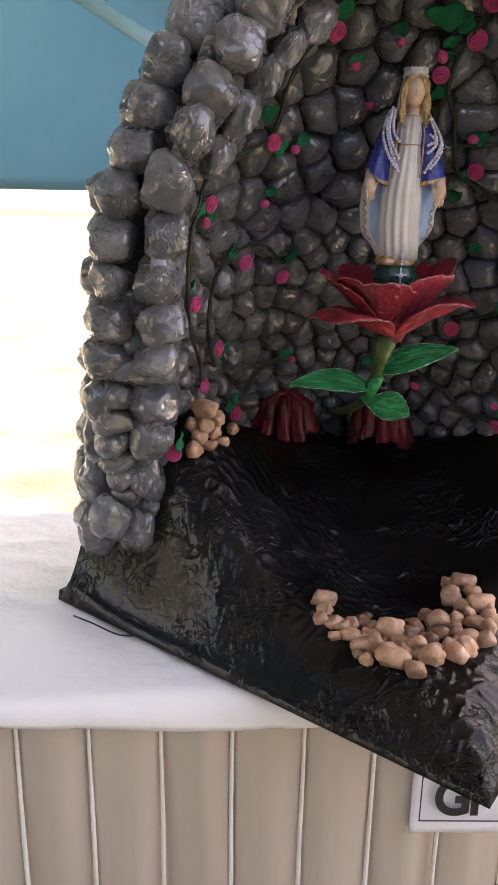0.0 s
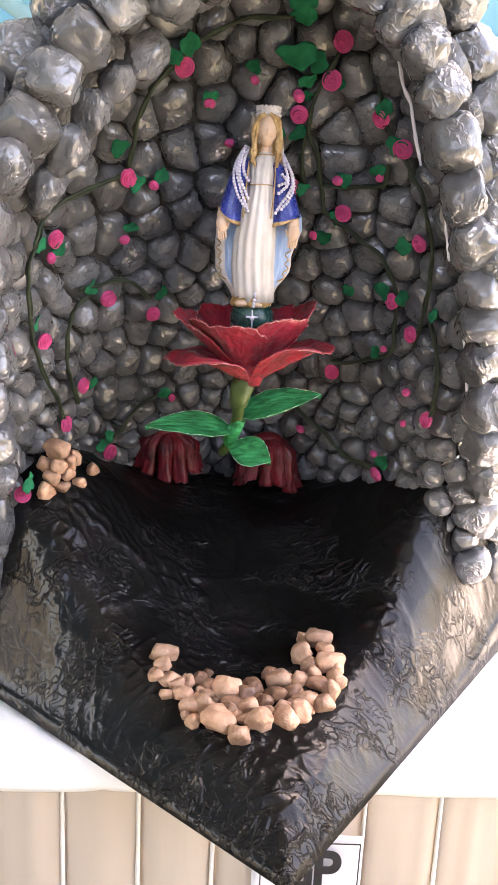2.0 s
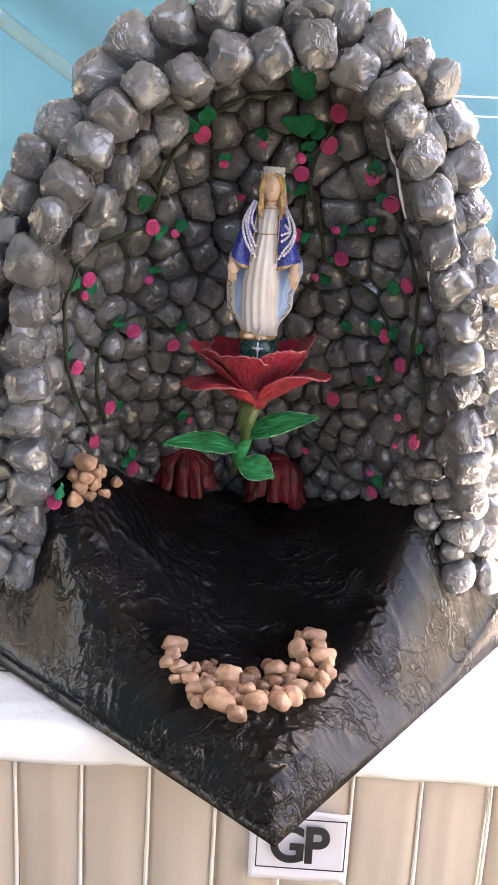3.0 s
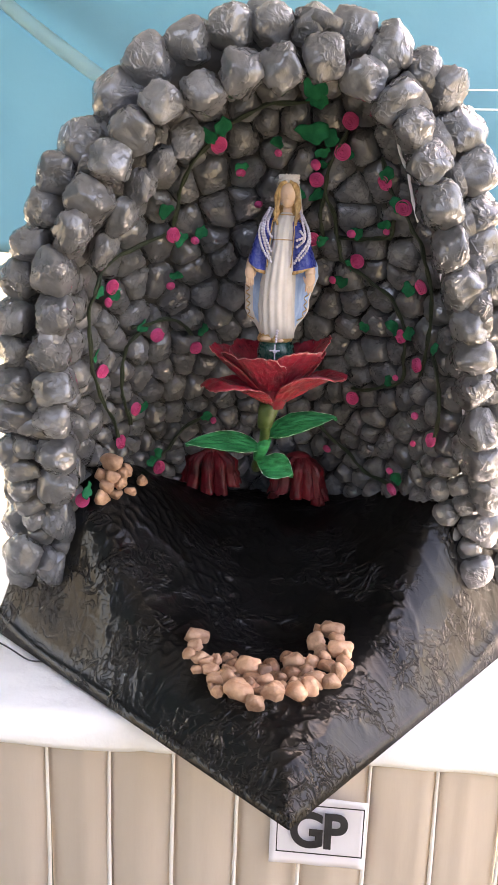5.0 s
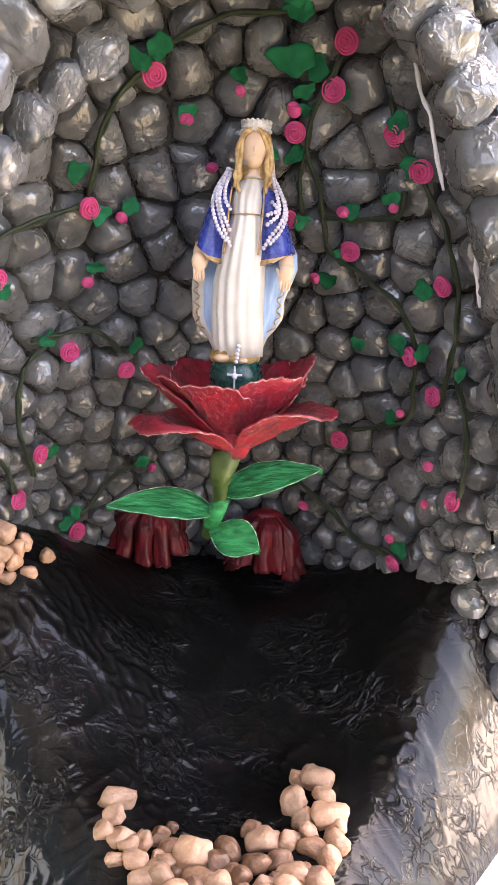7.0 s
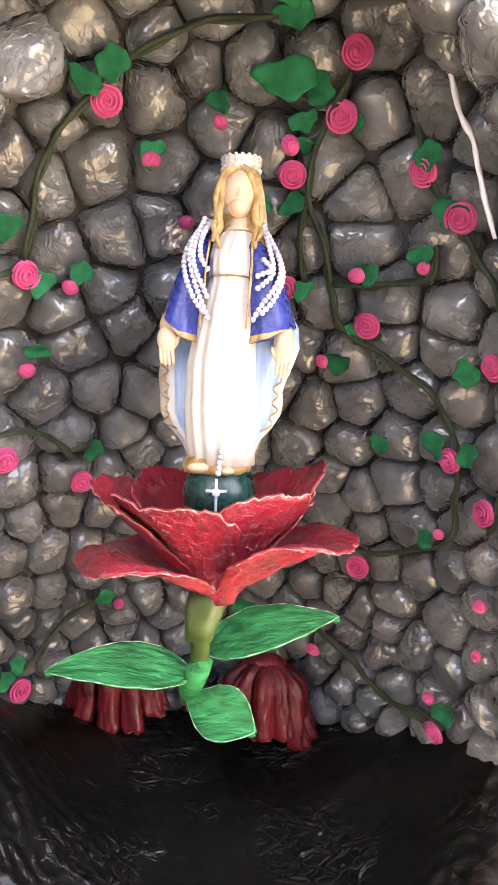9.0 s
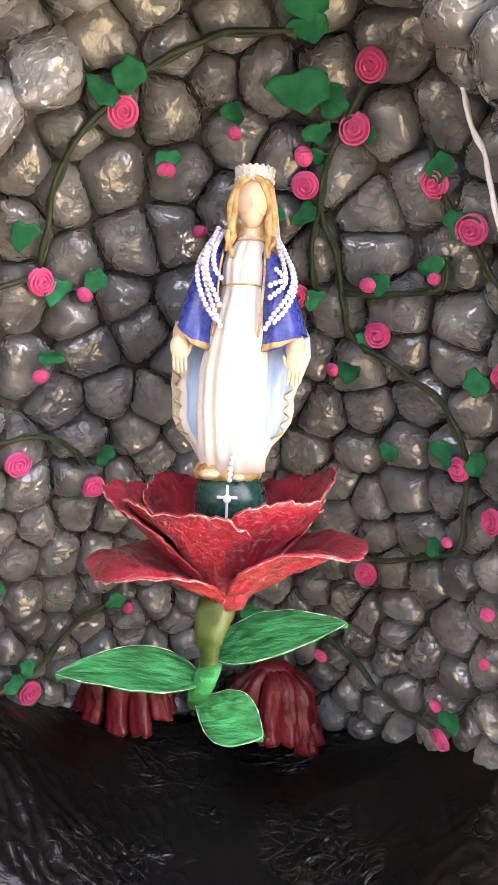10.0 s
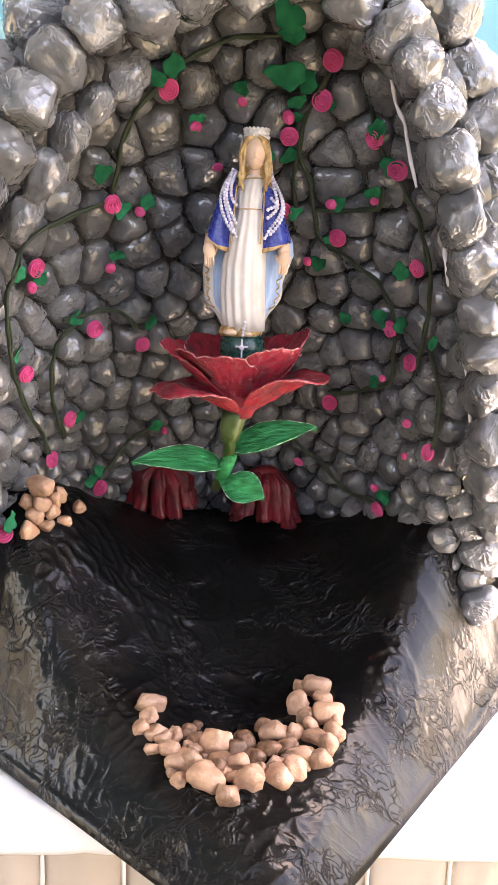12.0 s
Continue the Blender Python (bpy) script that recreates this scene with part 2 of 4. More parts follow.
def build_setting():
    bm = surface(lambda a, b: ((a - 0.5) * 2 * 300 * abs(2 * a - 1) ** 1.5, (b - 0.5) * 2 * 300 * abs(2 * b - 1) ** 1.5,
                               0.0), 80, 80)
    for v in bm.verts:
        if v.co.length < 30:
            v.co.z = 0.03 * noise.noise(v.co * 0.7) - 0.015
    tagged(part("ground", bm, M_GROUND), "dry sandy ground with sparse grass in sunlight", "ground", kind="structure")

    def tarp(a, b):
        x, z = -4.5 + 10 * a, 1.585 + 1.75 * b
        sag = 0.06 * math.sin(x * 1.7) * (1 - b) + 0.05 * noise.noise(Vector((x * 0.9, z * 1.1, 3)))
        fold = 0.05 * math.exp(-((x * 0.68 + z * 1.0 - 2.18) / 0.13) ** 2)
        return (x, 4.0 + sag - fold, z + 0.012 * math.sin(x * 2.3) * (1 - b))
    sheet = tagged(part("backdrop", thicken(surface(tarp, 120, 30), 0.004), M_TARP), "blue tarpaulin sheet hanging behind the table", "tarpaulin", kind="structure")
    # lighter strip: paints the light caught by the sheet's diagonal fold
    def seam(a, b):
        x = -1.7 + 1.9 * a
        z = 2.22 - 0.66 * (x + 0.15) + 0.05 * math.sin(2.5 * x) + (0.010 + 0.035 * math.sin(2.2 * a + 0.4)) * (2 * b - 1)
        return (x, 3.90 - 0.02 * math.sin(math.pi * b), z)
    part("seam", thicken(surface(seam, 40, 4), 0.003), M_FOLD_LIGHT, sheet, "pale strip painted for the lit fold of the blue sheet")
    for z in (2.385, 2.30):
        pts = [Vector((0.75 + 0.25 * i, 3.90 + 0.03 * math.sin(i), z + 0.004 * math.sin(i * 1.3))) for i in range(14)]
        part("cord", tube(pts, 0.004, 6), M_CORD, sheet, "thin white cord across the sheet")

    # canopy out of view, added to keep sun off the table and soften daylight
    def roof(a, b):
        x, y = -2.5 + 4.2 * a, -2.2 + 6.3 * b
        return (x, y, 3.32 + 0.12 * math.sin(math.pi * b) + 0.04 * noise.noise(Vector((x * 0.6, y * 0.6, 1))))
    tagged(part("ceiling", thicken(surface(roof, 30, 24), 0.004), M_SHADE_ROOF), "unseen pale canopy added to shade the stall", "canopy", kind="structure")
    # unseen sheets added to hold back daylight; sky shows above the front ones
    def hang(name, x0, x1, y0, y1, z0, z1, label, sheet=M_TARP):
        def fn(a, b):
            x, y, z = x0 + (x1 - x0) * a, y0 + (y1 - y0) * a, z0 + (z1 - z0) * b
            w = 0.05 * math.sin((x + y) * 2.1) * (1 - b) + 0.04 * noise.noise(Vector((x * 0.8, y * 0.8, z)))
            return (x + (w if x0 == x1 else 0), y + (w if y0 == y1 else 0), z)
        tagged(part(name, thicken(surface(fn, 40, 12), 0.004), sheet), label, "tarpaulin", kind="structure")
    hang("backdrop", -2.5, 0.15, -2.25, -2.25, 0.05, 2.4, "unseen deep blue sheet added to cut light from the front left", M_LIGHT_BLOCK)
    hang("backdrop", 0.15, 3.4, -2.27, -2.27, 0.05, 2.85, "unseen deep blue sheet added to cut light from the front right", M_LIGHT_BLOCK)
    hang("backdrop", -2.5, -2.5, -2.2, 3.4, 1.5, 3.36, "unseen blue sheet added to cut light from the left side")
    posts = [(-2.45, 4.1), (1.65, 4.1), (-2.45, -2.1), (1.65, -2.1), (3.35, -2.1), (3.35, 4.1)]
    for x, y in posts:
        tagged(part("tent_pole", tube([Vector((x, y, -0.02)), Vector((x, y, 1.6)), Vector((x, y, 3.36))], 0.03, 12), M_WOOD),
               "wooden tent pole holding up the canopy", "pole", "tent poles")


def build_table():
    t = thing("table", "long trestle table under a white cloth with a beige pleated skirt", "table")
    part("tabletop", box(bmesh.new(), (-1.3, 1.195, TABLE_Z - 0.042), (2.5, 1.90, TABLE_Z - 0.012), 0.004), M_WOOD, t)
    for x in (-1.2, 2.4):
        for y in (1.3, 1.85):
            part("leg", box(bmesh.new(), (x - 0.025, y - 0.025, 0.0), (x + 0.025, y + 0.025, TABLE_Z - 0.042), 0.004), M_WOOD, t)
    cloth = thing("tablecloth", "white cloth spread over the table, softly creased", "tablecloth")

    def top(a, b):
        x = -1.32 + 3.84 * a
        s = b * 1.0
        edge = 1.145 + 0.012 * math.sin(x * 2.1) + 0.01 * noise.noise(Vector((x * 3, 0, 0)))
        if s < 0.12:
            k = s / 0.12
            ang = (1 - k) * math.pi * 0.62
            y = edge + 0.024 - 0.024 * math.sin(ang)
            z = TABLE_Z - 0.026 + 0.026 * math.cos(ang)
            z -= 0.016 * (1 - k) * (1 + 1.3 * noise.noise(Vector((x * 2.6, 5, 0))) + 0.4 * noise.noise(Vector((x * 9, 5, 2))))
        else:
            k = (s - 0.12) / 0.88
            y = edge + 0.024 + k * (1.93 - edge - 0.024)
            z = TABLE_Z
        w = noise.noise(Vector((x * 5, y * 9, 2))) * 0.5 + noise.noise(Vector((x * 14, y * 20, 7))) * 0.25
        return (x, y, z - 0.003 + 0.0060 * w + 0.004 * max(0, 1 - abs(noise.noise(Vector((x * 3.2, y * 7, 11)))) * 5) ** 2)
    part("cloth", thicken(surface(top, 260, 60), 0.002), M_CLOTH, cloth)
    skirt = thing("table_skirt", "beige pleated table skirt hanging to the ground", "table skirt")
    step, first = 0.1166, -0.111 - 10 * 0.1166
    for i in range(31):
        x0 = first + i * step
        lean = 0.008 * noise.noise(Vector((i * 1.7, 3, 1)))

        def pleat(a, b, x0=x0, lean=lean, i=i):
            z = 0.012 + (TABLE_Z - 0.03 - 0.012) * b
            x = x0 + 0.0015 + (step - 0.003) * a + lean * (1 - b)
            y = 1.178 - 0.010 * math.sin(math.pi * a) - 0.005 * noise.noise(Vector((x * 38, z * 1.6, i * 2.0)))
            y -= 0.008 * noise.noise(Vector((x * 16, z * 1.3, i))) + 0.010 * (1 - b) * noise.noise(Vector((x * 5, z * 2, 9)))
            return (x, y, z)
        part("pleat", thicken(surface(pleat, 12, 14), 0.0015), M_SKIRT, skirt)

        # a pale strip paints the bright line of light between two pleats
        def strip(a, b, x0=x0, lean=lean):
            z = 0.012 + (TABLE_Z - 0.034 - 0.012) * b
            w = 0.0062 + 0.0042 * (1 - b) + 0.0016 * noise.noise(Vector((z * 9, x0 * 40, 5)))
            sway = 0.009 * noise.noise(Vector((z * 3.5, x0 * 31, 2))) * (1 - b)
            return (x0 - 0.5 * w + w * a + lean * (1 - b) + sway, 1.1745 - 0.003 * math.sin(math.pi * a) - 0.005 * (1 - b), z)
        part("pleat_insert", thicken(surface(strip, 6, 16), 0.001), M_PLEAT_GLOW, skirt, "white strip painted for the light between two pleats")

    sign = thing("paper_sign", "white paper sign with black frame and letters GP", "sign", (0.618, 1.152, 0.559))

    def sheet(a, b):
        x, z = -0.084 + 0.168 * a, -0.069 + 0.138 * b
        return (x, 0.004 * math.sin(math.pi * b) - 0.003 * a * b + 0.002 * noise.noise(Vector((x * 20, z * 20, 0))), z)
    part("sheet", thicken(surface(sheet, 16, 14), 0.0004), M_PAPER, sign)
    bm = bmesh.new()
    for lo, hi in (((-0.072, -0.041), (0.080, -0.039)), ((-0.072, 0.055), (0.080, 0.057)), ((-0.072, -0.039), (-0.070, 0.055)), ((0.078, -0.039), (0.080, 0.055))):
        box(bm, (lo[0], -0.0062, lo[1]), (hi[0], -0.0055, hi[1]))
    part("printed_frame", bm, M_INK, sign, "thin black printed frame", smooth=False)
    for ch, x in (("G", -0.050), ("P", 0.008)):
        cu = bpy.data.curves.new("letter", "FONT")
        cu.body, cu.size, cu.extrude, cu.offset = ch, 0.098, 0.0003, 0.0028
        ob = new("letter", cu)
        me = bpy.data.meshes.new_from_object(ob.evaluated_get(bpy.context.evaluated_depsgraph_get()))
        bpy.data.objects.remove(ob)
        me.materials.clear()
        me.materials.append(M_INK)
        letter = new("letter", me)
        letter.parent = sign
        letter.matrix_basis = pose(x, -0.0060, -0.026, 90, 0, 0) @ Matrix.Diagonal((0.86, 1, 1, 1))
    pts = spline([(-0.06, 1.40, TABLE_Z + 0.003), (-0.02, 1.37, TABLE_Z + 0.005), (0.03, 1.335, TABLE_Z + 0.003), (0.06, 1.33, TABLE_Z + 0.003)], 6)
    tagged(part("wire", tube(pts, 0.0016, 6), M_INK), "thin black wire lying on the white cloth", "wire")


# ---------------- the grotto ----------------
PHI = radians(7)
CX, CY = 0.489, 1.287
FRONT, LEFT, RIGHT = Vector((0.567, 0.918)), Vector((-0.100, 1.465)), Vector((1.095, 1.635))


def world_uv(u, v):
    return CX + u * math.cos(PHI) - v * math.sin(PHI), CY + u * math.sin(PHI) + v * math.cos(PHI)


def niche(theta, z, out=0.0):
    """A place on the hollow's wall: theta degrees round it, z up; out metres behind the face."""
    s = max(0.0, min(0.999, (z - 0.95) / 0.952))
    k = math.sqrt(1 - s ** 2.846)
    a = 0.366 * k + out
    b = 0.52 * (1 - 0.667 * s) * k + out
    x, y = world_uv(a * math.cos(radians(theta)), b * math.sin(radians(theta)))
    return Vector((x, y, z))


def niche_frame(theta, z):
    """The wall's inward normal as a turn: local z points into the hollow, local y up the wall."""
    du = niche(theta + 1, z) - niche(theta - 1, z)
    dv = niche(theta, z + 0.01) - niche(theta, z - 0.01)
    n = du.cross(dv).normalized()
    inward = Vector((CX, CY + 0.05, 1.3)) - niche(theta, z)
    if n.dot(inward) < 0:
        n = -n
    x = dv.normalized().cross(n).normalized()
    y = n.cross(x)
    return Matrix((x, y, n)).transposed().to_4x4()


def mound_height(x, y):
    p = Vector((x, y))
    nl = (LEFT - FRONT).normalized()
    nr = (RIGHT - FRONT).normalized()
    d1 = abs((p - FRONT).cross(nl))
    d2 = abs((p - FRONT).cross(nr))
    d = d1 * d2 / math.sqrt(d1 * d1 + d2 * d2 + 1e-9)
    z = 0.768 + 0.092 * (1 - math.exp(-((d / 0.060) ** 1.25)))
    z += 0.225 * math.exp(-0.5 * (((x - 0.14) / 0.14) ** 2 + ((y - 1.46) / 0.15) ** 2)) * smooth01(0.0, 0.1, d)
    z += 0.200 * math.exp(-0.5 * (((x - 0.91) / 0.14) ** 2 + ((y - 1.52) / 0.19) ** 2)) * smooth01(0.0, 0.13, d)
    z += 0.135 * smooth01(1.32, 1.76, y)
    z -= 0.022 * math.exp(-0.5 * (((x - 0.50) / 0.09) ** 2 + ((y - 1.28) / 0.10) ** 2))
    return z


def build_stone_meshes(count=12):
    meshes = []
    for k in range(count):
        bm = bmesh.new()
        bmesh.ops.create_icosphere(bm, subdivisions=4, radius=1.0)
        off = Vector((k * 7.3, k * 3.1, k * 11.7))
        e = 2.15 + 0.95 * random.random()
        planes = [(Vector((random.gauss(0, 1), random.gauss(0, 1), random.gauss(0, 1))).normalized(), 0.74 + 0.18 * random.random()) for _ in range(11)]
        for v in bm.verts:
            n = v.co.normalized()
            r = 1.0 / (abs(n.x) ** e + abs(n.y) ** e + abs(n.z) ** e) ** (1 / e)
            for pn, pd in planes:
                c = n.dot(pn)
                if c > 0.05:
                    lim = pd / c
                    if r > lim:
                        r = r + (lim - r) * 0.86
            r += 0.10 * noise.noise(n * 1.4 + off)
            ridge = 1 - abs(noise.noise(n * 2.3 + off * 1.3)) * 2
            r += 0.075 * max(0.0, ridge) ** 4
            ridge = 1 - abs(noise.noise(n * 4.6 + off * 0.7)) * 2
            r += 0.022 * max(0.0, ridge) ** 4
            v.co = n * r
        meshes.append(finish(bm, M_STONE, "stone"))
    return meshes


STONES = build_stone_meshes()


# stones of the arch, from the left foot over the crown to the right foot: (u, z) along the front and along the outside
ARCH_FRONT = [(-0.376, 0.985), (-0.368, 1.065), (-0.362, 1.134), (-0.356, 1.193), (-0.357, 1.255), (-0.351, 1.313), (-0.353, 1.373), (-0.346, 1.442), (-0.34, 1.508), (-0.313, 1.575),
              (-0.278, 1.628), (-0.245, 1.678), (-0.213, 1.727), (-0.169, 1.764), (-0.109, 1.786), (-0.051, 1.816), (0.013, 1.826), (0.077, 1.838), (0.138, 1.815), (0.188, 1.788),
              (0.226, 1.746), (0.25, 1.693), (0.272, 1.63), (0.3, 1.562), (0.325, 1.501), (0.342, 1.441), (0.362, 1.388), (0.371, 1.331), (0.385, 1.264), (0.4, 1.2), (0.409, 1.139), (0.41, 1.07)]
ARCH_OUTER = [(-0.449, 0.965), (-0.444, 1.045), (-0.44, 1.124), (-0.438, 1.194), (-0.439, 1.256), (-0.434, 1.317), (-0.427, 1.376), (-0.419, 1.435), (-0.412, 1.497), (-0.386, 1.556),
              (-0.362, 1.61), (-0.331, 1.665), (-0.3, 1.722), (-0.248, 1.787), (-0.194, 1.838), (-0.13, 1.868), (-0.068, 1.888), (-0.003, 1.895), (0.058, 1.903), (0.118, 1.892),
              (0.179, 1.868), (0.238, 1.842), (0.282, 1.813), (0.31, 1.758), (0.335, 1.69), (0.353, 1.627), (0.374, 1.57), (0.394, 1.508), (0.416, 1.441), (0.434, 1.368), (0.445, 1.3),
              (0.451, 1.234), (0.461, 1.168), (0.467, 1.105), (0.476, 1.035), (0.484, 0.965)]


def rim_depth(z):
    return 0.06 - 0.10 * max(0.0, min(1.0, (z - 0.95) / 0.65))


def set_back(p):
    """The arch's feet lean back onto the mound: a place moved away from the viewer's side, and how much larger."""
    k = 1 + 0.095 * (1 - smooth01(1.0, 1.32, p.z))
    front = Vector((0.45, 0.05, 1.5))
    return front + (p - front) * k, k


def row_of_stones(line, offset, v_add, parent, thick=0.085, deep=0.075, low=0.0, jitter=0.004):
    """One stone at each place of the line, as wide as its neighbours leave room for."""
    n = len(line)
    for i, (u, z) in enumerate(line):
        (u0, z0), (u1, z1) = line[max(0, i - 1)], line[min(n - 1, i + 1)]
        tx, tz = u1 - u0, z1 - z0
        ln = math.hypot(tx, tz)
        tx, tz = tx / ln, tz / ln
        w = ln / (2 if 0 < i < n - 1 else 1)
        nx, nz = -tz, tx
        u, z = u - 0.008 + nx * offset + random.uniform(-1, 1) * jitter, z + nz * offset + random.uniform(-1, 1) * jitter
        if z < low:
            continue
        x, y = world_uv(u, rim_depth(z) + v_add + random.uniform(-1, 1) * 0.008)
        (x, y, z), grow = set_back(Vector((x, y, z)))
        ob = new("stone", random.choice(STONES))
        ob.parent = parent
        m = Matrix((Vector((tx * math.cos(PHI), tx * math.sin(PHI), tz)), Vector((math.sin(PHI), -math.cos(PHI), 0)),
                    Vector((nx * math.cos(PHI), nx * math.sin(PHI), nz)))).transposed().to_4x4()
        spin = pose(0, 0, 0, random.uniform(-12, 12), random.choice((0, 180)) + random.uniform(-12, 12), random.uniform(-14, 14))
        ob.matrix_basis = (Matrix.Translation((x, y, z)) @ m @ spin
                           @ Matrix.Diagonal((w * 0.585, deep * 0.5 * random.uniform(0.92, 1.1), thick * 0.5 * random.uniform(0.9, 1.1), 1))) @ Matrix.Diagonal((grow, grow, grow, 1))


def foot_edge(z):
    """How far back the hollow's wall begins, where the arch's feet lean back."""
    return 0.0 if z > 1.36 else 0.05 + 0.115 * (1 - smooth01(1.0, 1.32, z))


def edge_angle(z, side):
    """The angle at which the hollow's wall meets the arch on one side."""
    for t in range(0, 90):
        p = niche(t if side > 0 else 180 - t, z)
        if (p.y - CY) * math.cos(PHI) - (p.x - CX) * math.sin(PHI) >= foot_edge(z):
            return t if side > 0 else 180 - t
    return 90


def wall_spots():
    """Places with their frames and sizes, no two nearer than their size, over the hollow's wall and its lips."""
    spots = []
    edges = {}
    for tries in range(26000):
        z = 0.945 + 0.955 * random.random() ** 0.9
        key = round(z, 2)
        if key not in edges:
            edges[key] = edge_angle(key, 1), edge_angle(key, -1)
        right, left = edges[key]
        lip = z < 1.36 and random.random() < 0.25
        if lip:
            side = random.choice((-1, 1))
            d = random.uniform(0.01, 0.02 + 0.075 * (1 - smooth01(1.05, 1.36, z)))
            th = right if side > 0 else left
            along = Vector((math.cos(PHI) * side * 0.86 + math.sin(PHI) * 0.5, math.sin(PHI) * side * 0.86 - math.cos(PHI) * 0.5, 0))
            at = niche(th, z, 0.022) + along * d
        else:
            th = random.uniform(right, left)
            at = niche(th, min(z, 1.897), 0.024)
        size = (0.039 + 0.013 * smooth01(1.08, 1.5, z)) * random.uniform(0.78, 1.18)
        if any((at - o[0]).length_squared < (0.5 * (size + o[2])) ** 2 for o in spots):
            continue
        if lip:
            n = along.cross(Vector((0, 0, 1))).normalized()
            if n.y > 0:
                n = -n
            x = Vector((0, 0, 1)).cross(n).normalized()
            turn = Matrix((x, n.cross(x), n)).transposed().to_4x4()
        else:
            turn = niche_frame(th, min(z, 1.895))
        spots.append((at, turn, size))
    return spots


def build_wall_stones(wall):
    """Pillow-shaped stones that fill the hollow's wall, each cut by its neighbours."""
    spots = wall_spots()
    unit = 0.034
    fs = (0.0, 0.25, 0.48, 0.68, 0.83, 0.93, 0.985, 1.0)
    for i, (at, turn, size) in enumerate(spots):
        back = turn.to_3x3().transposed()
        near = []
        for j, o in enumerate(spots):
            if j != i and (o[0] - at).length_squared < 0.022:
                q = back @ (o[0] - at)
                d = math.hypot(q.x, q.y)
                if d > 0.012:
                    near.append((math.atan2(q.y, q.x), 0.5 * d * (1 + (size - o[2]) * 4)))
        cap, p = size * 1.05, 11.0
        high = random.uniform(0.017, 0.030)
        tilt, lean = random.uniform(0, 6.28), random.uniform(0.0, 0.22)
        seed = Vector((i * 3.7, i * 1.3, i * 0.7))
        me_bm = bmesh.new()
        rings = []
        M = 30
        for f in fs:
            ring = []
            for k in range(M if f else 1):
                a = 2 * math.pi * k / M
                r = (sum((max(0.0, math.cos(a - na)) / nd) ** p for na, nd in near) + (1 / cap) ** p) ** (-1 / p)
                r *= 1.0 + 0.05 * noise.noise(Vector((math.cos(a) * 1.2, math.sin(a) * 1.2, 0)) + seed)
                x, y = r * f * math.cos(a), r * f * math.sin(a)
                q = Vector((x, y, 0)) / unit
                z = high * (1 - f ** 3.4) ** 0.6
                z += lean * (x * math.cos(tilt) + y * math.sin(tilt)) * (1 - f ** 4)
                z += (1 - f ** 6) * (0.0045 * noise.noise(q * 0.9 + seed) + 0.0030 * max(0.0, 1 - 3.2 * abs(noise.noise(q * 1.1 + seed * 1.7))) ** 2)
                if f == 1.0:
                    z -= 0.010
                ring.append(me_bm.verts.new((x / unit, y / unit, z / unit)))
            rings.append(ring)
        for k in range(M):
            me_bm.faces.new((rings[0][0], rings[1][k], rings[1][(k + 1) % M]))
        for ra, rb in zip(rings[1:], rings[2:]):
            for k in range(M):
                me_bm.faces.new((ra[k], rb[k], rb[(k + 1) % M], ra[(k + 1) % M]))
        ob = new("stone", finish(me_bm, M_STONE, "stone"))
        ob.parent = wall
        ob.matrix_basis = Matrix.Translation(at) @ turn @ Matrix.Scale(unit, 4)


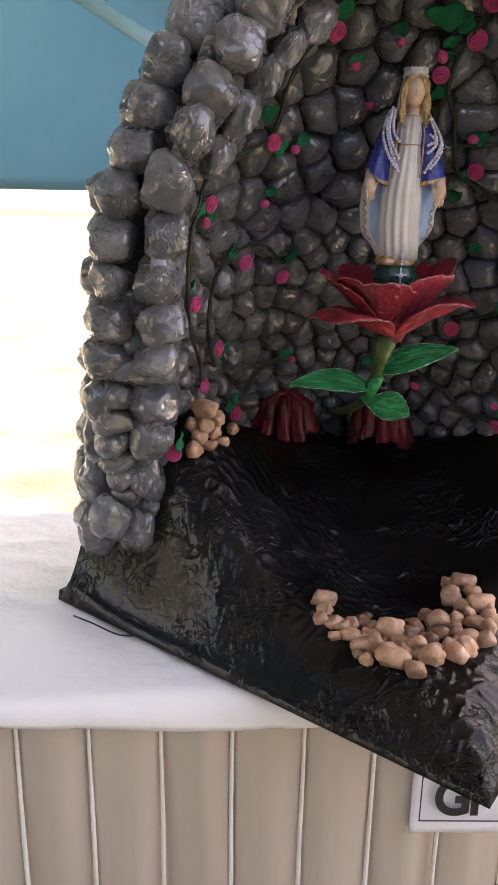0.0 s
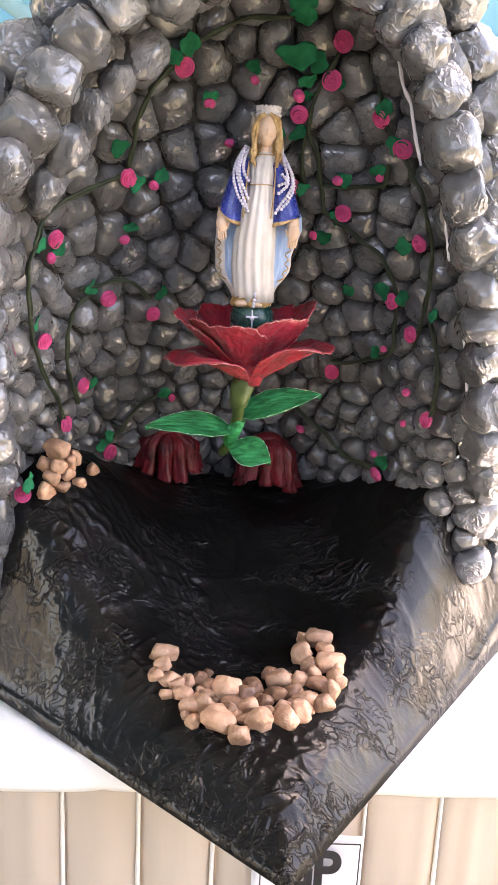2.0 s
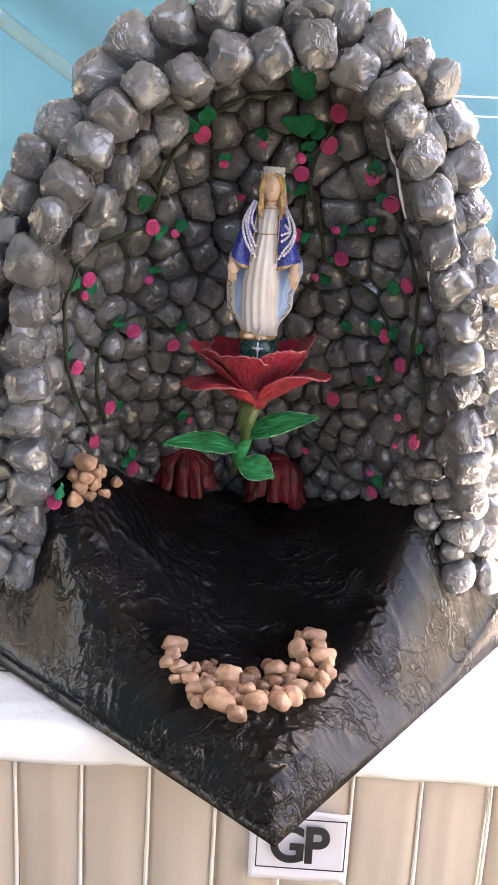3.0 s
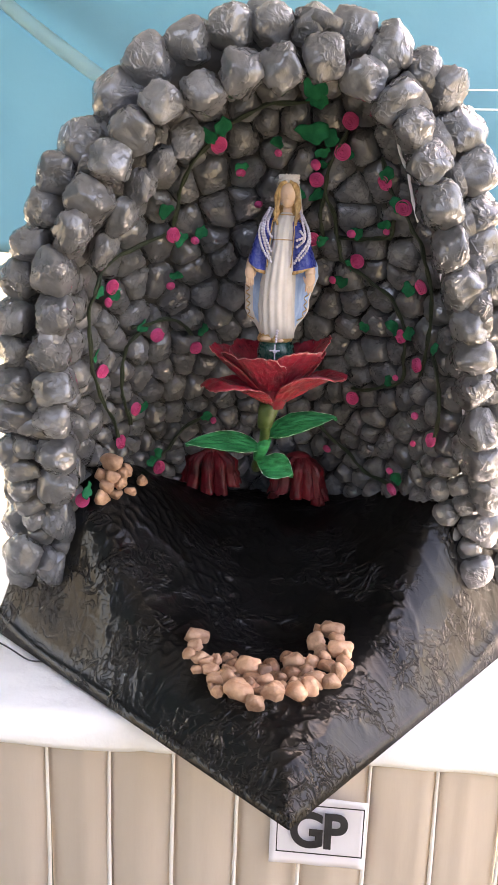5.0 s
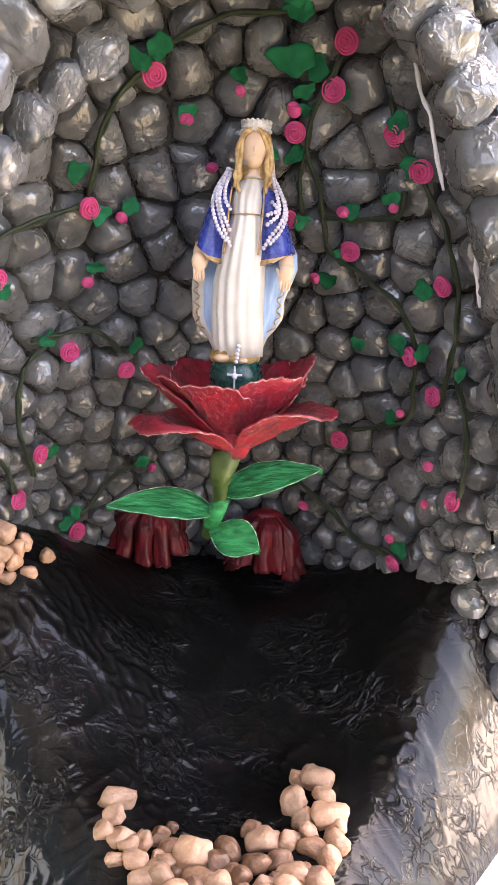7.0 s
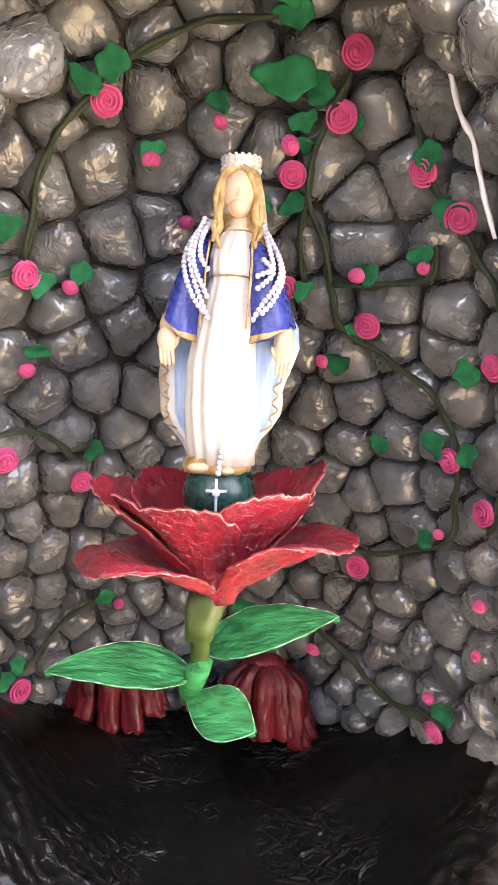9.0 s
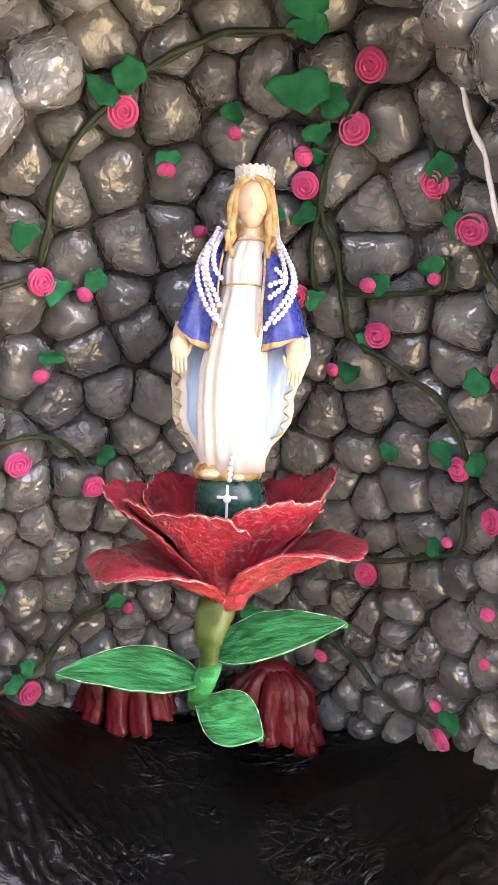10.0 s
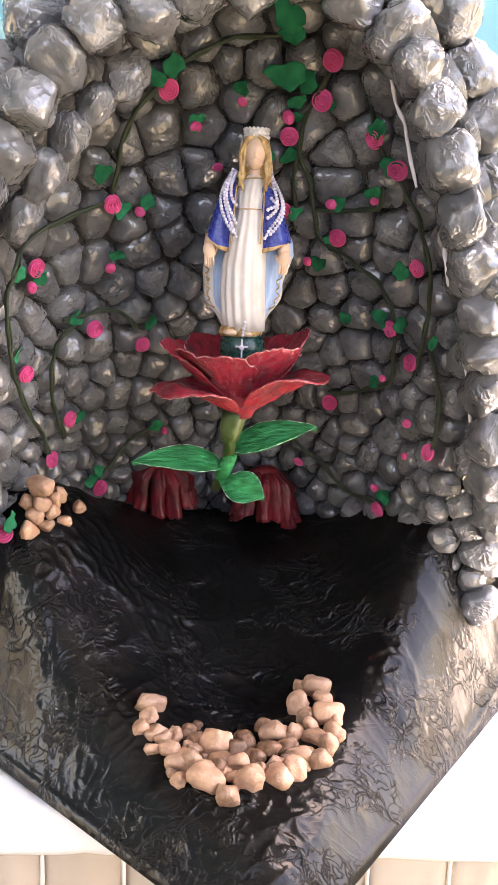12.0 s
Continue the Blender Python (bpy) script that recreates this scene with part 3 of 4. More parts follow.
def build_grotto():
    g = thing("grotto", "grey papier-mache grotto with stone arch on a black board", "grotto")
    # board
    bm = bmesh.new()
    back = (1.90 - LEFT.y) / (RIGHT.y - FRONT.y)
    c1 = LEFT + (RIGHT - FRONT) * back
    back = (1.90 - RIGHT.y) / (LEFT.y - FRONT.y)
    c2 = RIGHT + (LEFT - FRONT) * back
    outline = [FRONT, RIGHT, c2, c1, LEFT]
    lo = [bm.verts.new((p.x, p.y, TABLE_Z + 0.003)) for p in outline]
    hi = [bm.verts.new((p.x, p.y, TABLE_Z + 0.022)) for p in outline]
    bm.faces.new(lo[::-1])
    bm.faces.new(hi)
    for i in range(5):
        bm.faces.new((lo[i], lo[(i + 1) % 5], hi[(i + 1) % 5], hi[i]))
    bmesh.ops.bevel(bm, geom=bm.edges[:], offset=0.002, segments=2, affect="EDGES")
    part("base_board", bm, M_MOUND, g, "black painted board under the mound", smooth=False)

    # mound
    def ground_at(a, b):
        p = FRONT + (LEFT - FRONT) * (a * 1.008 - 0.004) + (RIGHT - FRONT) * (b * 1.008 - 0.004)
        y = min(p.y, 1.895)
        z = mound_height(p.x, y)
        q = Vector((p.x, y, 0))
        inner = min(1.0, min(a, b) * 20)
        w = 1 - abs(noise.noise(q * 9 + Vector((0, 0, 4)))) * 2
        z += inner * (0.009 * noise.noise(q * 7) + 0.004 * max(0, w) ** 3 + 0.0018 * noise.noise(q * 22) + 0.0012 * max(0, 1 - abs(noise.noise(q * 30)) * 2) ** 3)
        torn = smooth01(0.02, 0.30, noise.noise(q * 6.5 + Vector((3, 1, 7))))
        z += inner * torn * 0.0040 * max(0, 1 - abs(noise.noise(Vector((q.x * 38, q.y * 55, 2)))) * 2.4) ** 2
        far = min((1 - a), (1 - b)) * 0.87
        z = TABLE_Z + 0.023 + (z - TABLE_Z - 0.023) * smooth01(0.016, 0.036, far)
        if a in (0.0, 1.0) or b in (0.0, 1.0):
            return (p.x, y, TABLE_Z + 0.004)
        return (p.x, y, max(z, TABLE_Z + 0.0225))
    part("mound", surface(ground_at, 300, 300), M_MOUND, g, "glossy black crumpled paper mound with a hollow pool")

    # hollow's wall: shell and stones
    wall = part("niche_wall", surface(lambda a, b: niche(90 + (80 - 18 * (1 - smooth01(1.0, 1.32, 0.90 + 0.995 * b))) * (2 * a - 1), 0.90 + 0.995 * b, 0.03), 60, 50), M_SHELL, g, "dark curved wall of the hollow set with grey stones")
    thick = surface(lambda a, b: niche(90 + (74 - 18 * (1 - smooth01(1.0, 1.32, 0.90 + b))) * (2 * a - 1), 0.90 + 1.0 * b, 0.075), 60, 50)
    part("outer_shell", thick, M_SHELL, g)
    build_wall_stones(wall)
    core = [set_back(Vector((*world_uv(u * 0.97, rim_depth(z) + 0.07), z - 0.01)))[0] for u, z in ARCH_OUTER]
    arch = part("arch", tube(core, 0.036, 10), M_SHELL, g, "arch of large grey enamelled stones")
    row_of_stones(ARCH_FRONT[9:14], -0.046, 0.05, arch, 0.05, 0.05)
    row_of_stones(ARCH_FRONT, 0.004, 0.0, arch, 0.074, 0.085)
    row_of_stones(ARCH_OUTER, 0.0, 0.04, arch, 0.080, 0.085)
    row_of_stones(ARCH_OUTER, 0.004, 0.110, arch, 0.080, 0.085)
    row_of_stones(ARCH_OUTER, -0.004, 0.180, arch, 0.080, 0.085)
    # bare white card showing between arch and hollow
    for us in ([(0.192, 1.773), (0.200, 1.751), (0.209, 1.721), (0.222, 1.697), (0.230, 1.663), (0.239, 1.635), (0.245, 1.613)],
               [(0.289, 1.552), (0.294, 1.519), (0.302, 1.480)], [(0.336, 1.370), (0.348, 1.309), (0.357, 1.246), (0.364, 1.197)]):
        fine = spline([set_back(Vector((*world_uv(u * 1.03 + 0.003, 0.045), z)))[0] for u, z in us], 8)

        def ragged(a, b, fine=fine):
            k = b * (len(fine) - 1)
            i = min(int(k), len(fine) - 2)
            q = fine[i].lerp(fine[i + 1], k - i)
            w = (0.0016 + 0.0022 * noise.noise(Vector((q.z * 70, 3, 0)))) * min(1.0, 8 * b, 8 * (1 - b) + 0.2)
            return q + Vector(((2 * a - 1) * w, -0.002 * (1 - (2 * a - 1) ** 2), 0)) + 0.0016 * noise.noise_vector(q * 40)
        part("bare_edge", thicken(surface(ragged, 4, 60), 0.0012), M_PAPER, g, "white unpainted card edge")
    return g


# ---------------- pebbles ----------------
POOL = [(0.384, 1.239, 43, 31), (0.376, 1.2, 30, 22), (0.4, 1.196, 32, 24), (0.396, 1.171, 22, 17), (0.42, 1.167, 30, 21), (0.434, 1.144, 33, 24),
        (0.455, 1.14, 32, 28), (0.44, 1.117, 24, 18), (0.476, 1.112, 49, 35), (0.506, 1.084, 28, 28), (0.513, 1.114, 32, 16), (0.535, 1.104, 45, 29),
        (0.572, 1.113, 37, 30), (0.591, 1.131, 33, 28), (0.567, 1.14, 33, 18), (0.6, 1.158, 38, 22), (0.627, 1.153, 27, 35), (0.64, 1.178, 24, 30),
        (0.652, 1.207, 38, 24), (0.642, 1.242, 47, 32), (0.63, 1.305, 42, 31),
        (0.387, 1.219, 30, 22), (0.409, 1.186, 26, 20), (0.447, 1.160, 28, 19), (0.640, 1.272, 30, 22), (0.652, 1.226, 28, 20), (0.489, 1.135, 27, 19), (0.548, 1.126, 28, 18)]
POOL_INNER = [(0.608, 1.309, 15, 31), (0.603, 1.265, 32, 32), (0.612, 1.234, 21, 31), (0.617, 1.216, 19, 29), (0.593, 1.203, 29, 26), (0.563, 1.203, 34, 31),
              (0.55, 1.224, 22, 21), (0.525, 1.187, 20, 30), (0.487, 1.179, 47, 37), (0.514, 1.167, 28, 28), (0.495, 1.142, 41, 21), (0.518, 1.139, 28, 24),
              (0.539, 1.145, 21, 24), (0.558, 1.167, 33, 20), (0.427, 1.192, 23, 20), (0.442, 1.207, 22, 17), (0.455, 1.188, 28, 17), (0.452, 1.166, 33, 18),
              (0.582, 1.174, 33, 20), (0.624, 1.194, 43, 20)]
STACK = [(0.185, 1.415, 1.146, 52, 28), (0.208, 1.44, 1.124, 20, 28), (0.163, 1.415, 1.116, 28, 26), (0.187, 1.41, 1.120, 24, 26), (0.206, 1.42, 1.120, 20, 24),
         (0.175, 1.405, 1.098, 28, 22), (0.202, 1.41, 1.102, 22, 20), (0.165, 1.40, 1.074, 30, 30), (0.192, 1.41, 1.080, 34, 18), (0.214, 1.44, 1.080, 26, 20),
         (0.232, 1.465, 1.096, 22, 22)]


def build_pebbles():
    meshes = []
    for k in range(13):
        bm = bmesh.new()
        bmesh.ops.create_icosphere(bm, subdivisions=3, radius=1.0)
        off = Vector((k * 5.1, 40 + k * 2.7, k))
        planes = [(Vector((random.gauss(0, 1), random.gauss(0, 1), random.gauss(0, 1))).normalized(), random.uniform(0.52, 0.84)) for _ in range(10)]
        for v in bm.verts:
            n = v.co.normalized()
            r = 1.0
            for pn, pd in planes:
                c = n.dot(pn)
                if c > 0.05 and r > pd / c:
                    r = pd / c
            v.co = n * 1.15 * (r + 0.14 * noise.noise(n * 1.5 + off) + 0.045 * noise.noise(n * 4 + off))
        meshes.append(finish(bm, M_BROWN if k >= 9 else M_PEBBLE, "pebble"))
    spots = [(x, y, mound_height(x, y) + h * 0.00036, w, h) for x, y, w, h in POOL]
    spots += [(x, y, mound_height(x, y) + h * 0.00036, w, h) for x, y, w, h in POOL_INNER]
    for x, y, w, h in POOL_INNER[2:] + POOL[4:16]:
        x, y = x + random.uniform(-0.016, 0.016), y + random.uniform(0.002, 0.020)
        q = random.randint(13, 19)
        spots.append((x, y, mound_height(x, y) + 0.006, q + 4, q))
    for i, (x, y, z, w, h) in enumerate(spots + STACK):
        stack = i >= len(spots)
        inside = len(POOL) + 6 <= i < len(spots) and i % 3 != 0
        ob = new("pebble", random.choice(meshes[9:] if inside else meshes[:9]))
        s = ((0.65 * w + 0.35 * h) * 0.00055, min(w, h) * 0.00058, (0.75 * h + 0.25 * w) * 0.00057)
        ob.matrix_basis = pose(x, y, z, random.uniform(-20, 20), random.uniform(-20, 20), random.uniform(-25, 25)) @ Matrix.Diagonal((*s, 1))
        tagged(ob, "tan pebble in a small pile by the arch" if stack else "brown pebble inside the ring at the black pool" if inside else "tan pebble in the ring round the black pool", "pebble",
               "pebbles piled by the arch" if stack else "pebbles round the pool")


build_setting()
build_table()
build_grotto()
build_pebbles()


# ---------------- statue, rosary ----------------
def loft(bm, rings, sides, index, folds=0, depth=0.0, arc=None):
    """Stacked ellipses (z, x, y, rx, ry), closed at both ends; folds ripple the sides."""
    loops = []
    for z, cx, cy, rx, ry in rings:
        lp = []
        for s in range(sides):
            a = 2 * math.pi * s / sides
            k = 1 + depth * math.cos(folds * a + 9 * z) * min(1.0, rx / 0.03)
            lp.append(bm.verts.new((cx + rx * k * math.cos(a), cy + ry * k * math.sin(a), z)))
        loops.append(lp)
    fs = [bm.faces.new(loops[0][::-1]), bm.faces.new(loops[-1])]
    for a, b in zip(loops, loops[1:]):
        for s in range(sides):
            fs.append(bm.faces.new((a[s], a[(s + 1) % sides], b[(s + 1) % sides], b[s])))
    for f in fs:
        f.material_index = index


def blob(bm, at, size, index, seg=16, turn=None):
    m = Matrix.Translation(at) @ (turn or Matrix.Identity(4)) @ Matrix.Diagonal((*size, 1))
    got = bmesh.ops.create_uvsphere(bm, u_segments=seg, v_segments=seg // 2 + 2, radius=1.0, matrix=m)
    for v in got["verts"]:
        for f in v.link_faces:
            f.material_index = index


def build_statue():
    bm = bmesh.new()
    WHITE, PALE, BLUE, SKIN, GOLD, GLOBE = range(6)
    # globe and plinth
    loft(bm, [(1.335, 0, 0, 0.030, 0.030), (1.340, 0, 0, 0.033, 0.033), (1.352, 0, 0, 0.033, 0.033), (1.354, 0, 0, 0.031, 0.031), (1.362, 0, 0, 0.031, 0.031),
              (1.364, 0, 0, 0.034, 0.034), (1.376, 0, 0, 0.0355, 0.035), (1.390, 0, 0, 0.033, 0.033), (1.400, 0, 0, 0.027, 0.027), (1.406, 0, 0, 0.016, 0.016)], 32, GLOBE)
    # hem and feet
    loft(bm, [(1.396, -0.003, -0.004, 0.030, 0.026), (1.402, -0.003, -0.004, 0.0325, 0.028), (1.409, -0.002, -0.003, 0.031, 0.027), (1.414, 0, -0.002, 0.029, 0.025)], 40, GOLD, 9, 0.03)
    blob(bm, (-0.016, -0.030, 1.402), (0.010, 0.008, 0.005), SKIN)
    blob(bm, (0.010, -0.030, 1.400), (0.007, 0.008, 0.004), SKIN)
    # gown, spread a little to one side below the girdle
    loft(bm, [(1.404, 0.002, -0.004, 0.030, 0.027), (1.425, 0.000, -0.004, 0.032, 0.028), (1.46, -0.002, -0.005, 0.0325, 0.029), (1.50, -0.001, -0.005, 0.0315, 0.029),
              (1.54, 0.003, -0.005, 0.027, 0.028), (1.572, 0.006, -0.004, 0.0205, 0.0245), (1.578, 0.006, -0.004, 0.0198, 0.0235), (1.585, 0.006, -0.004, 0.0205, 0.0250),
              (1.600, 0.007, -0.002, 0.0215, 0.024), (1.614, 0.009, 0, 0.020, 0.019), (1.622, 0.010, 0.002, 0.014, 0.014), (1.627, 0.010, 0.002, 0.0100, 0.0105)], 96, WHITE, 14, 0.045)
    # mantle spread behind and at the sides: (z, reach to one side, reach to the other)
    prof = [(1.410, 0.033, 0.030), (1.418, 0.036, 0.032), (1.428, 0.042, 0.036), (1.44, 0.053, 0.046), (1.452, 0.059, 0.053), (1.462, 0.0595, 0.055), (1.474, 0.060, 0.0545), (1.486, 0.0615, 0.058),
            (1.50, 0.0605, 0.064), (1.516, 0.060, 0.070), (1.535, 0.054, 0.068), (1.555, 0.046, 0.058), (1.585, 0.038, 0.046), (1.605, 0.028, 0.036)]
    loops = []
    for z, lx, rx in prof:
        lp = []
        for s in range(72):
            a = 2 * math.pi * s / 72
            k = 1 + 0.05 * math.cos(17 * a + 14 * z)
            y = 0.010 + (0.026 if math.sin(a) > 0 else 0.013) * math.sin(a) * k
            lp.append(bm.verts.new(((rx if math.cos(a) > 0 else lx) * k * math.cos(a), y, z)))
        loops.append(lp)
    for i, (a, b) in enumerate(zip(loops, loops[1:])):
        for s in range(72):
            f = bm.faces.new((a[s], a[(s + 1) % 72], b[(s + 1) % 72], b[s]))
            f.material_index = WHITE if i < 9 and (s in (0, 1, 70, 71) or 33 <= s <= 42) else PALE
    bm.faces.new(loops[0][::-1]).material_index = PALE
    bm.faces.new(loops[-1]).material_index = BLUE
    # curled borders of the mantle
    for sx, col in ((-1, 1), (1, 2)):
        pts = []
        for k in range(10):
            z = 1.436 + 0.062 * k / 9
            j = next(i for i in range(len(prof) - 1) if prof[i + 1][0] >= z)
            t = (z - prof[j][0]) / (prof[j + 1][0] - prof[j][0])
            reach = prof[j][col] + t * (prof[j + 1][col] - prof[j][col])
            pts.append((sx * (reach - 0.0035 + 0.0045 * (1 if k % 2 else -1) * (0.5 + 0.5 * math.sin(k * 1.3) ** 2)), 0.004 - 0.006 * (k % 2), z))
        before = set(bm.faces)
        tube(spline(pts, 3), 0.0011, 6, bm)
        for f in set(bm.faces) - before:
            f.material_index = GOLD
    # dark cape draped over shoulders and arms, its lower edge swept up at the outside; hands
    for sx, lift, hx, hz in ((-1, 0.024, 0.050, 1.528), (1, 0.012, 0.058, 1.519)):
        slim = 0.84 if sx < 0 else 0.98
        rows = [(1.617, 0.018, 0.008, 0.010), (1.606, 0.025, 0.013, 0.016), (1.588, 0.032, 0.0165, 0.021), (1.568, 0.0365, 0.0185, 0.023), (1.550, 0.040, 0.0205, 0.024), (1.536, 0.0415, 0.0225, 0.025),
                (1.527, 0.0420, 0.0235, 0.0255), (1.5245, 0.0420, 0.0245, 0.0262), (1.522, 0.0420, 0.0235, 0.0255)]
        lps = []
        for k, (z, cx, rx, ry) in enumerate(rows):
            t = k / (len(rows) - 1)
            lp = []
            for s in range(36):
                a = 2 * math.pi * s / 36
                q = math.cos(a)
                rip = 1 + t * (0.05 * math.cos(7 * a) + 0.03 * math.cos(11 * a + 1))
                lp.append(bm.verts.new((sx * (cx * slim + 0.003 + rx * rip * q * slim), -0.004 * t + ry * rip * math.sin(a), z + t * t * (lift * max(0.0, q) - 0.006 * max(0.0, -q)))))
            lps.append(lp)
        for k, (a, b) in enumerate(zip(lps, lps[1:])):
            for s in range(36):
                bm.faces.new((a[s], a[(s + 1) % 36], b[(s + 1) % 36], b[s])).material_index = GOLD if k >= len(rows) - 3 else BLUE
        bm.faces.new(lps[0][::-1]).material_index = BLUE
        bm.faces.new(lps[-1]).material_index = BLUE
        blob(bm, (sx * hx, -0.013, hz + 0.004), (0.0095, 0.009, 0.014), SKIN)
        blob(bm, (sx * (hx + 0.001), -0.019, hz - 0.009), (0.0092, 0.0055, 0.013), SKIN, turn=pose(0, 0, 0, 0, sx * 10, 0))
        for f in range(4):
            blob(bm, (sx * (hx - 0.005 + 0.0036 * f), -0.0205, hz - 0.0225 - 0.002 * (f in (1, 2))), (0.0021, 0.0024, 0.0085), SKIN, 8, pose(0, 0, 0, 0, sx * 6, 0))
        blob(bm, (sx * (hx - 0.0085), -0.0195, hz - 0.010), (0.0019, 0.002, 0.0075), SKIN, 8, pose(0, 0, 0, 0, -sx * 20, 0))
    # gold trim: neckline, girdle, borders of the cape
    for pts, r in ([[(0.010 + 0.0135 * math.cos(a / 12 * math.pi), 0.001 + 0.0135 * math.sin(a / 12 * math.pi), 1.6225) for a in range(25)], 0.0011],
                   [[(0.006 + 0.0212 * math.cos(a / 12 * math.pi), -0.004 + 0.0250 * math.sin(a / 12 * math.pi), 1.5785) for a in range(12, 25)], 0.0009],
                   [[(0.026, -0.017, 1.612), (0.027, -0.024, 1.588), (0.026, -0.028, 1.560), (0.024, -0.030, 1.530)], 0.0012],
                   [[(-0.013, -0.017, 1.612), (-0.015, -0.024, 1.588), (-0.016, -0.028, 1.560), (-0.019, -0.030, 1.530)], 0.0012]):
        before = set(bm.faces)
        tube(spline(pts, 4), r, 6, bm)
        for f in set(bm.faces) - before:
            f.material_index = GOLD
    # neck, plain head, hair, veil
    HX = 0.0115
    loft(bm, [(1.614, HX - 0.001, 0.002, 0.0100, 0.0100), (1.636, HX, 0.001, 0.0090, 0.0095)], 16, SKIN)
    blob(bm, (HX, -0.004, 1.658), (0.0158, 0.0165, 0.0215), SKIN, 28)
    blob(bm, (HX, -0.008, 1.645), (0.0105, 0.0115, 0.0110), SKIN, 20)
    blob(bm, (HX + 0.0008, -0.0205, 1.655), (0.0014, 0.0016, 0.0046), SKIN, 12, pose(0, 0, 0, -14, 0, 0))
    loft(bm, [(1.598, HX, 0.012, 0.024, 0.012), (1.613, HX, 0.011, 0.0245, 0.0135), (1.630, HX, 0.010, 0.0225, 0.0145), (1.650, HX, 0.010, 0.0198, 0.0155), (1.668, HX, 0.008, 0.0180, 0.0168),
              (1.680, HX, 0.003, 0.0140, 0.0160), (1.686, HX, 0.002, 0.008, 0.009)], 36, GOLD, 12, 0.035)
    for sx in (-1, 1):
        for dx, r0, end in ((0.0, 0.0030, 1.604), (0.0035, 0.0026, 1.610)):
            path = spline([(HX + sx * 0.003, -0.0150, 1.6795), (HX + sx * (0.0115 + dx), -0.0130, 1.672), (HX + sx * (0.0165 + dx), -0.0095, 1.652), (HX + sx * (0.0172 + dx), -0.011, 1.630),
                           (HX + sx * (0.0180 + dx), -0.017, 0.5 * (1.630 + end)), (HX + sx * (0.0165 + dx), -0.0215, end)], 6)
            before = set(bm.faces)
            tube([q + Vector((0.0012 * math.sin(i * 0.7 + dx * 900), 0, 0)) for i, q in enumerate(path)], lambda t, r0=r0: r0 * (0.55 + 0.75 * math.sin(math.pi * min(1, t * 0.85 + 0.12))), 10, bm)
            for f in set(bm.faces) - before:
                f.material_index = GOLD
    loft(bm, [(1.590, HX, 0.018, 0.028, 0.010), (1.612, HX, 0.017, 0.0275, 0.013), (1.636, HX, 0.014, 0.0248, 0.0175), (1.660, HX, 0.010, 0.0218, 0.0195), (1.675, HX, 0.007, 0.0186, 0.0190),
              (1.684, HX, 0.005, 0.014, 0.0155), (1.688, HX, 0.004, 0.006, 0.007)], 40, WHITE, 10, 0.03)
    # crown
    loft(bm, [(1.677, HX, 0.002, 0.0160, 0.0160), (1.681, HX, 0.002, 0.0176, 0.0176), (1.686, HX, 0.002, 0.0178, 0.0178), (1.690, HX, 0.002, 0.0186, 0.0186)], 32, WHITE)
    for k in range(18):
        a = 2 * math.pi * k / 18
        for z, r in ((1.6795, 0.0021), (1.6855, 0.0015), (1.6900, 0.0020)):
            blob(bm, (HX + 0.0178 * math.cos(a), 0.002 + 0.0178 * math.sin(a), z), (r, r, r), WHITE, 8)
    st = new("statue", finish(bm, [M_WHITE, M_PALEBLUE, M_BLUE, M_SKIN, M_GOLD, M_GLOBE], "statue"))
    st.matrix_basis = pose(0.499, 1.405, 0, 0, 0, -4)
    tagged(st, "small painted plaster statue in white gown and blue mantle", "statue")

    # rosary: bead strings over both shoulders, one string down the front with its cross
    rosary = thing("rosary", "pearl-white bead rosary draped over the statue", "rosary", (0.499, 1.405, 0))
    bm = bmesh.new()
    bmesh.ops.create_uvsphere(bm, u_segments=10, v_segments=8, radius=0.0027)
    bead = finish(bm, M_PEARL, "bead")
    strings = [[(-0.019, 0.006, 1.634), (-0.029, -0.012, 1.616), (-0.032, -0.025, 1.596), (-0.026, -0.030, 1.572), (-0.017, -0.0335, 1.548), (-0.012, -0.0345, 1.536)],
               [(-0.016, 0.000, 1.632), (-0.022, -0.018, 1.612), (-0.021, -0.0275, 1.594), (-0.012, -0.0325, 1.580)],
               [(-0.024, 0.006, 1.630), (-0.034, -0.012, 1.608), (-0.037, -0.024, 1.588), (-0.031, -0.0315, 1.566), (-0.022, -0.0345, 1.550), (-0.016, -0.0350, 1.543)],
               [(-0.021, -0.002, 1.634), (-0.027, -0.016, 1.612), (-0.028, -0.0285, 1.590), (-0.018, -0.0335, 1.566), (-0.013, -0.0345, 1.556)],
               [(0.034, 0.004, 1.630), (0.046, -0.012, 1.606), (0.052, -0.026, 1.584), (0.046, -0.0325, 1.566), (0.036, -0.0350, 1.552), (0.028, -0.0355, 1.538)],
               [(0.033, -0.002, 1.628), (0.041, -0.018, 1.604), (0.045, -0.0285, 1.582), (0.037, -0.0330, 1.571), (0.028, -0.0345, 1.564)],
               [(0.037, 0.004, 1.622), (0.050, -0.014, 1.598), (0.054, -0.0275, 1.576), (0.046, -0.0345, 1.556), (0.036, -0.0365, 1.544)],
               [(0.036, -0.022, 1.594), (0.044, -0.0295, 1.584), (0.036, -0.0325, 1.580), (0.028, -0.0345, 1.576)]]
    strings.append([(0.003, -0.0350, 1.418), (0.002, -0.0380, 1.408), (0.001, -0.0405, 1.396)])
    for pts in strings:
        fine = spline(pts, 120)
        gap, last = 0.0, fine[0]
        for q in fine:
            gap += (q - last).length
            last = q
            if gap >= 0.0050 or q == fine[0]:
                ob = new("bead", bead)
                ob.parent = rosary
                ob.location = q
                gap = 0.0
    bm = bmesh.new()
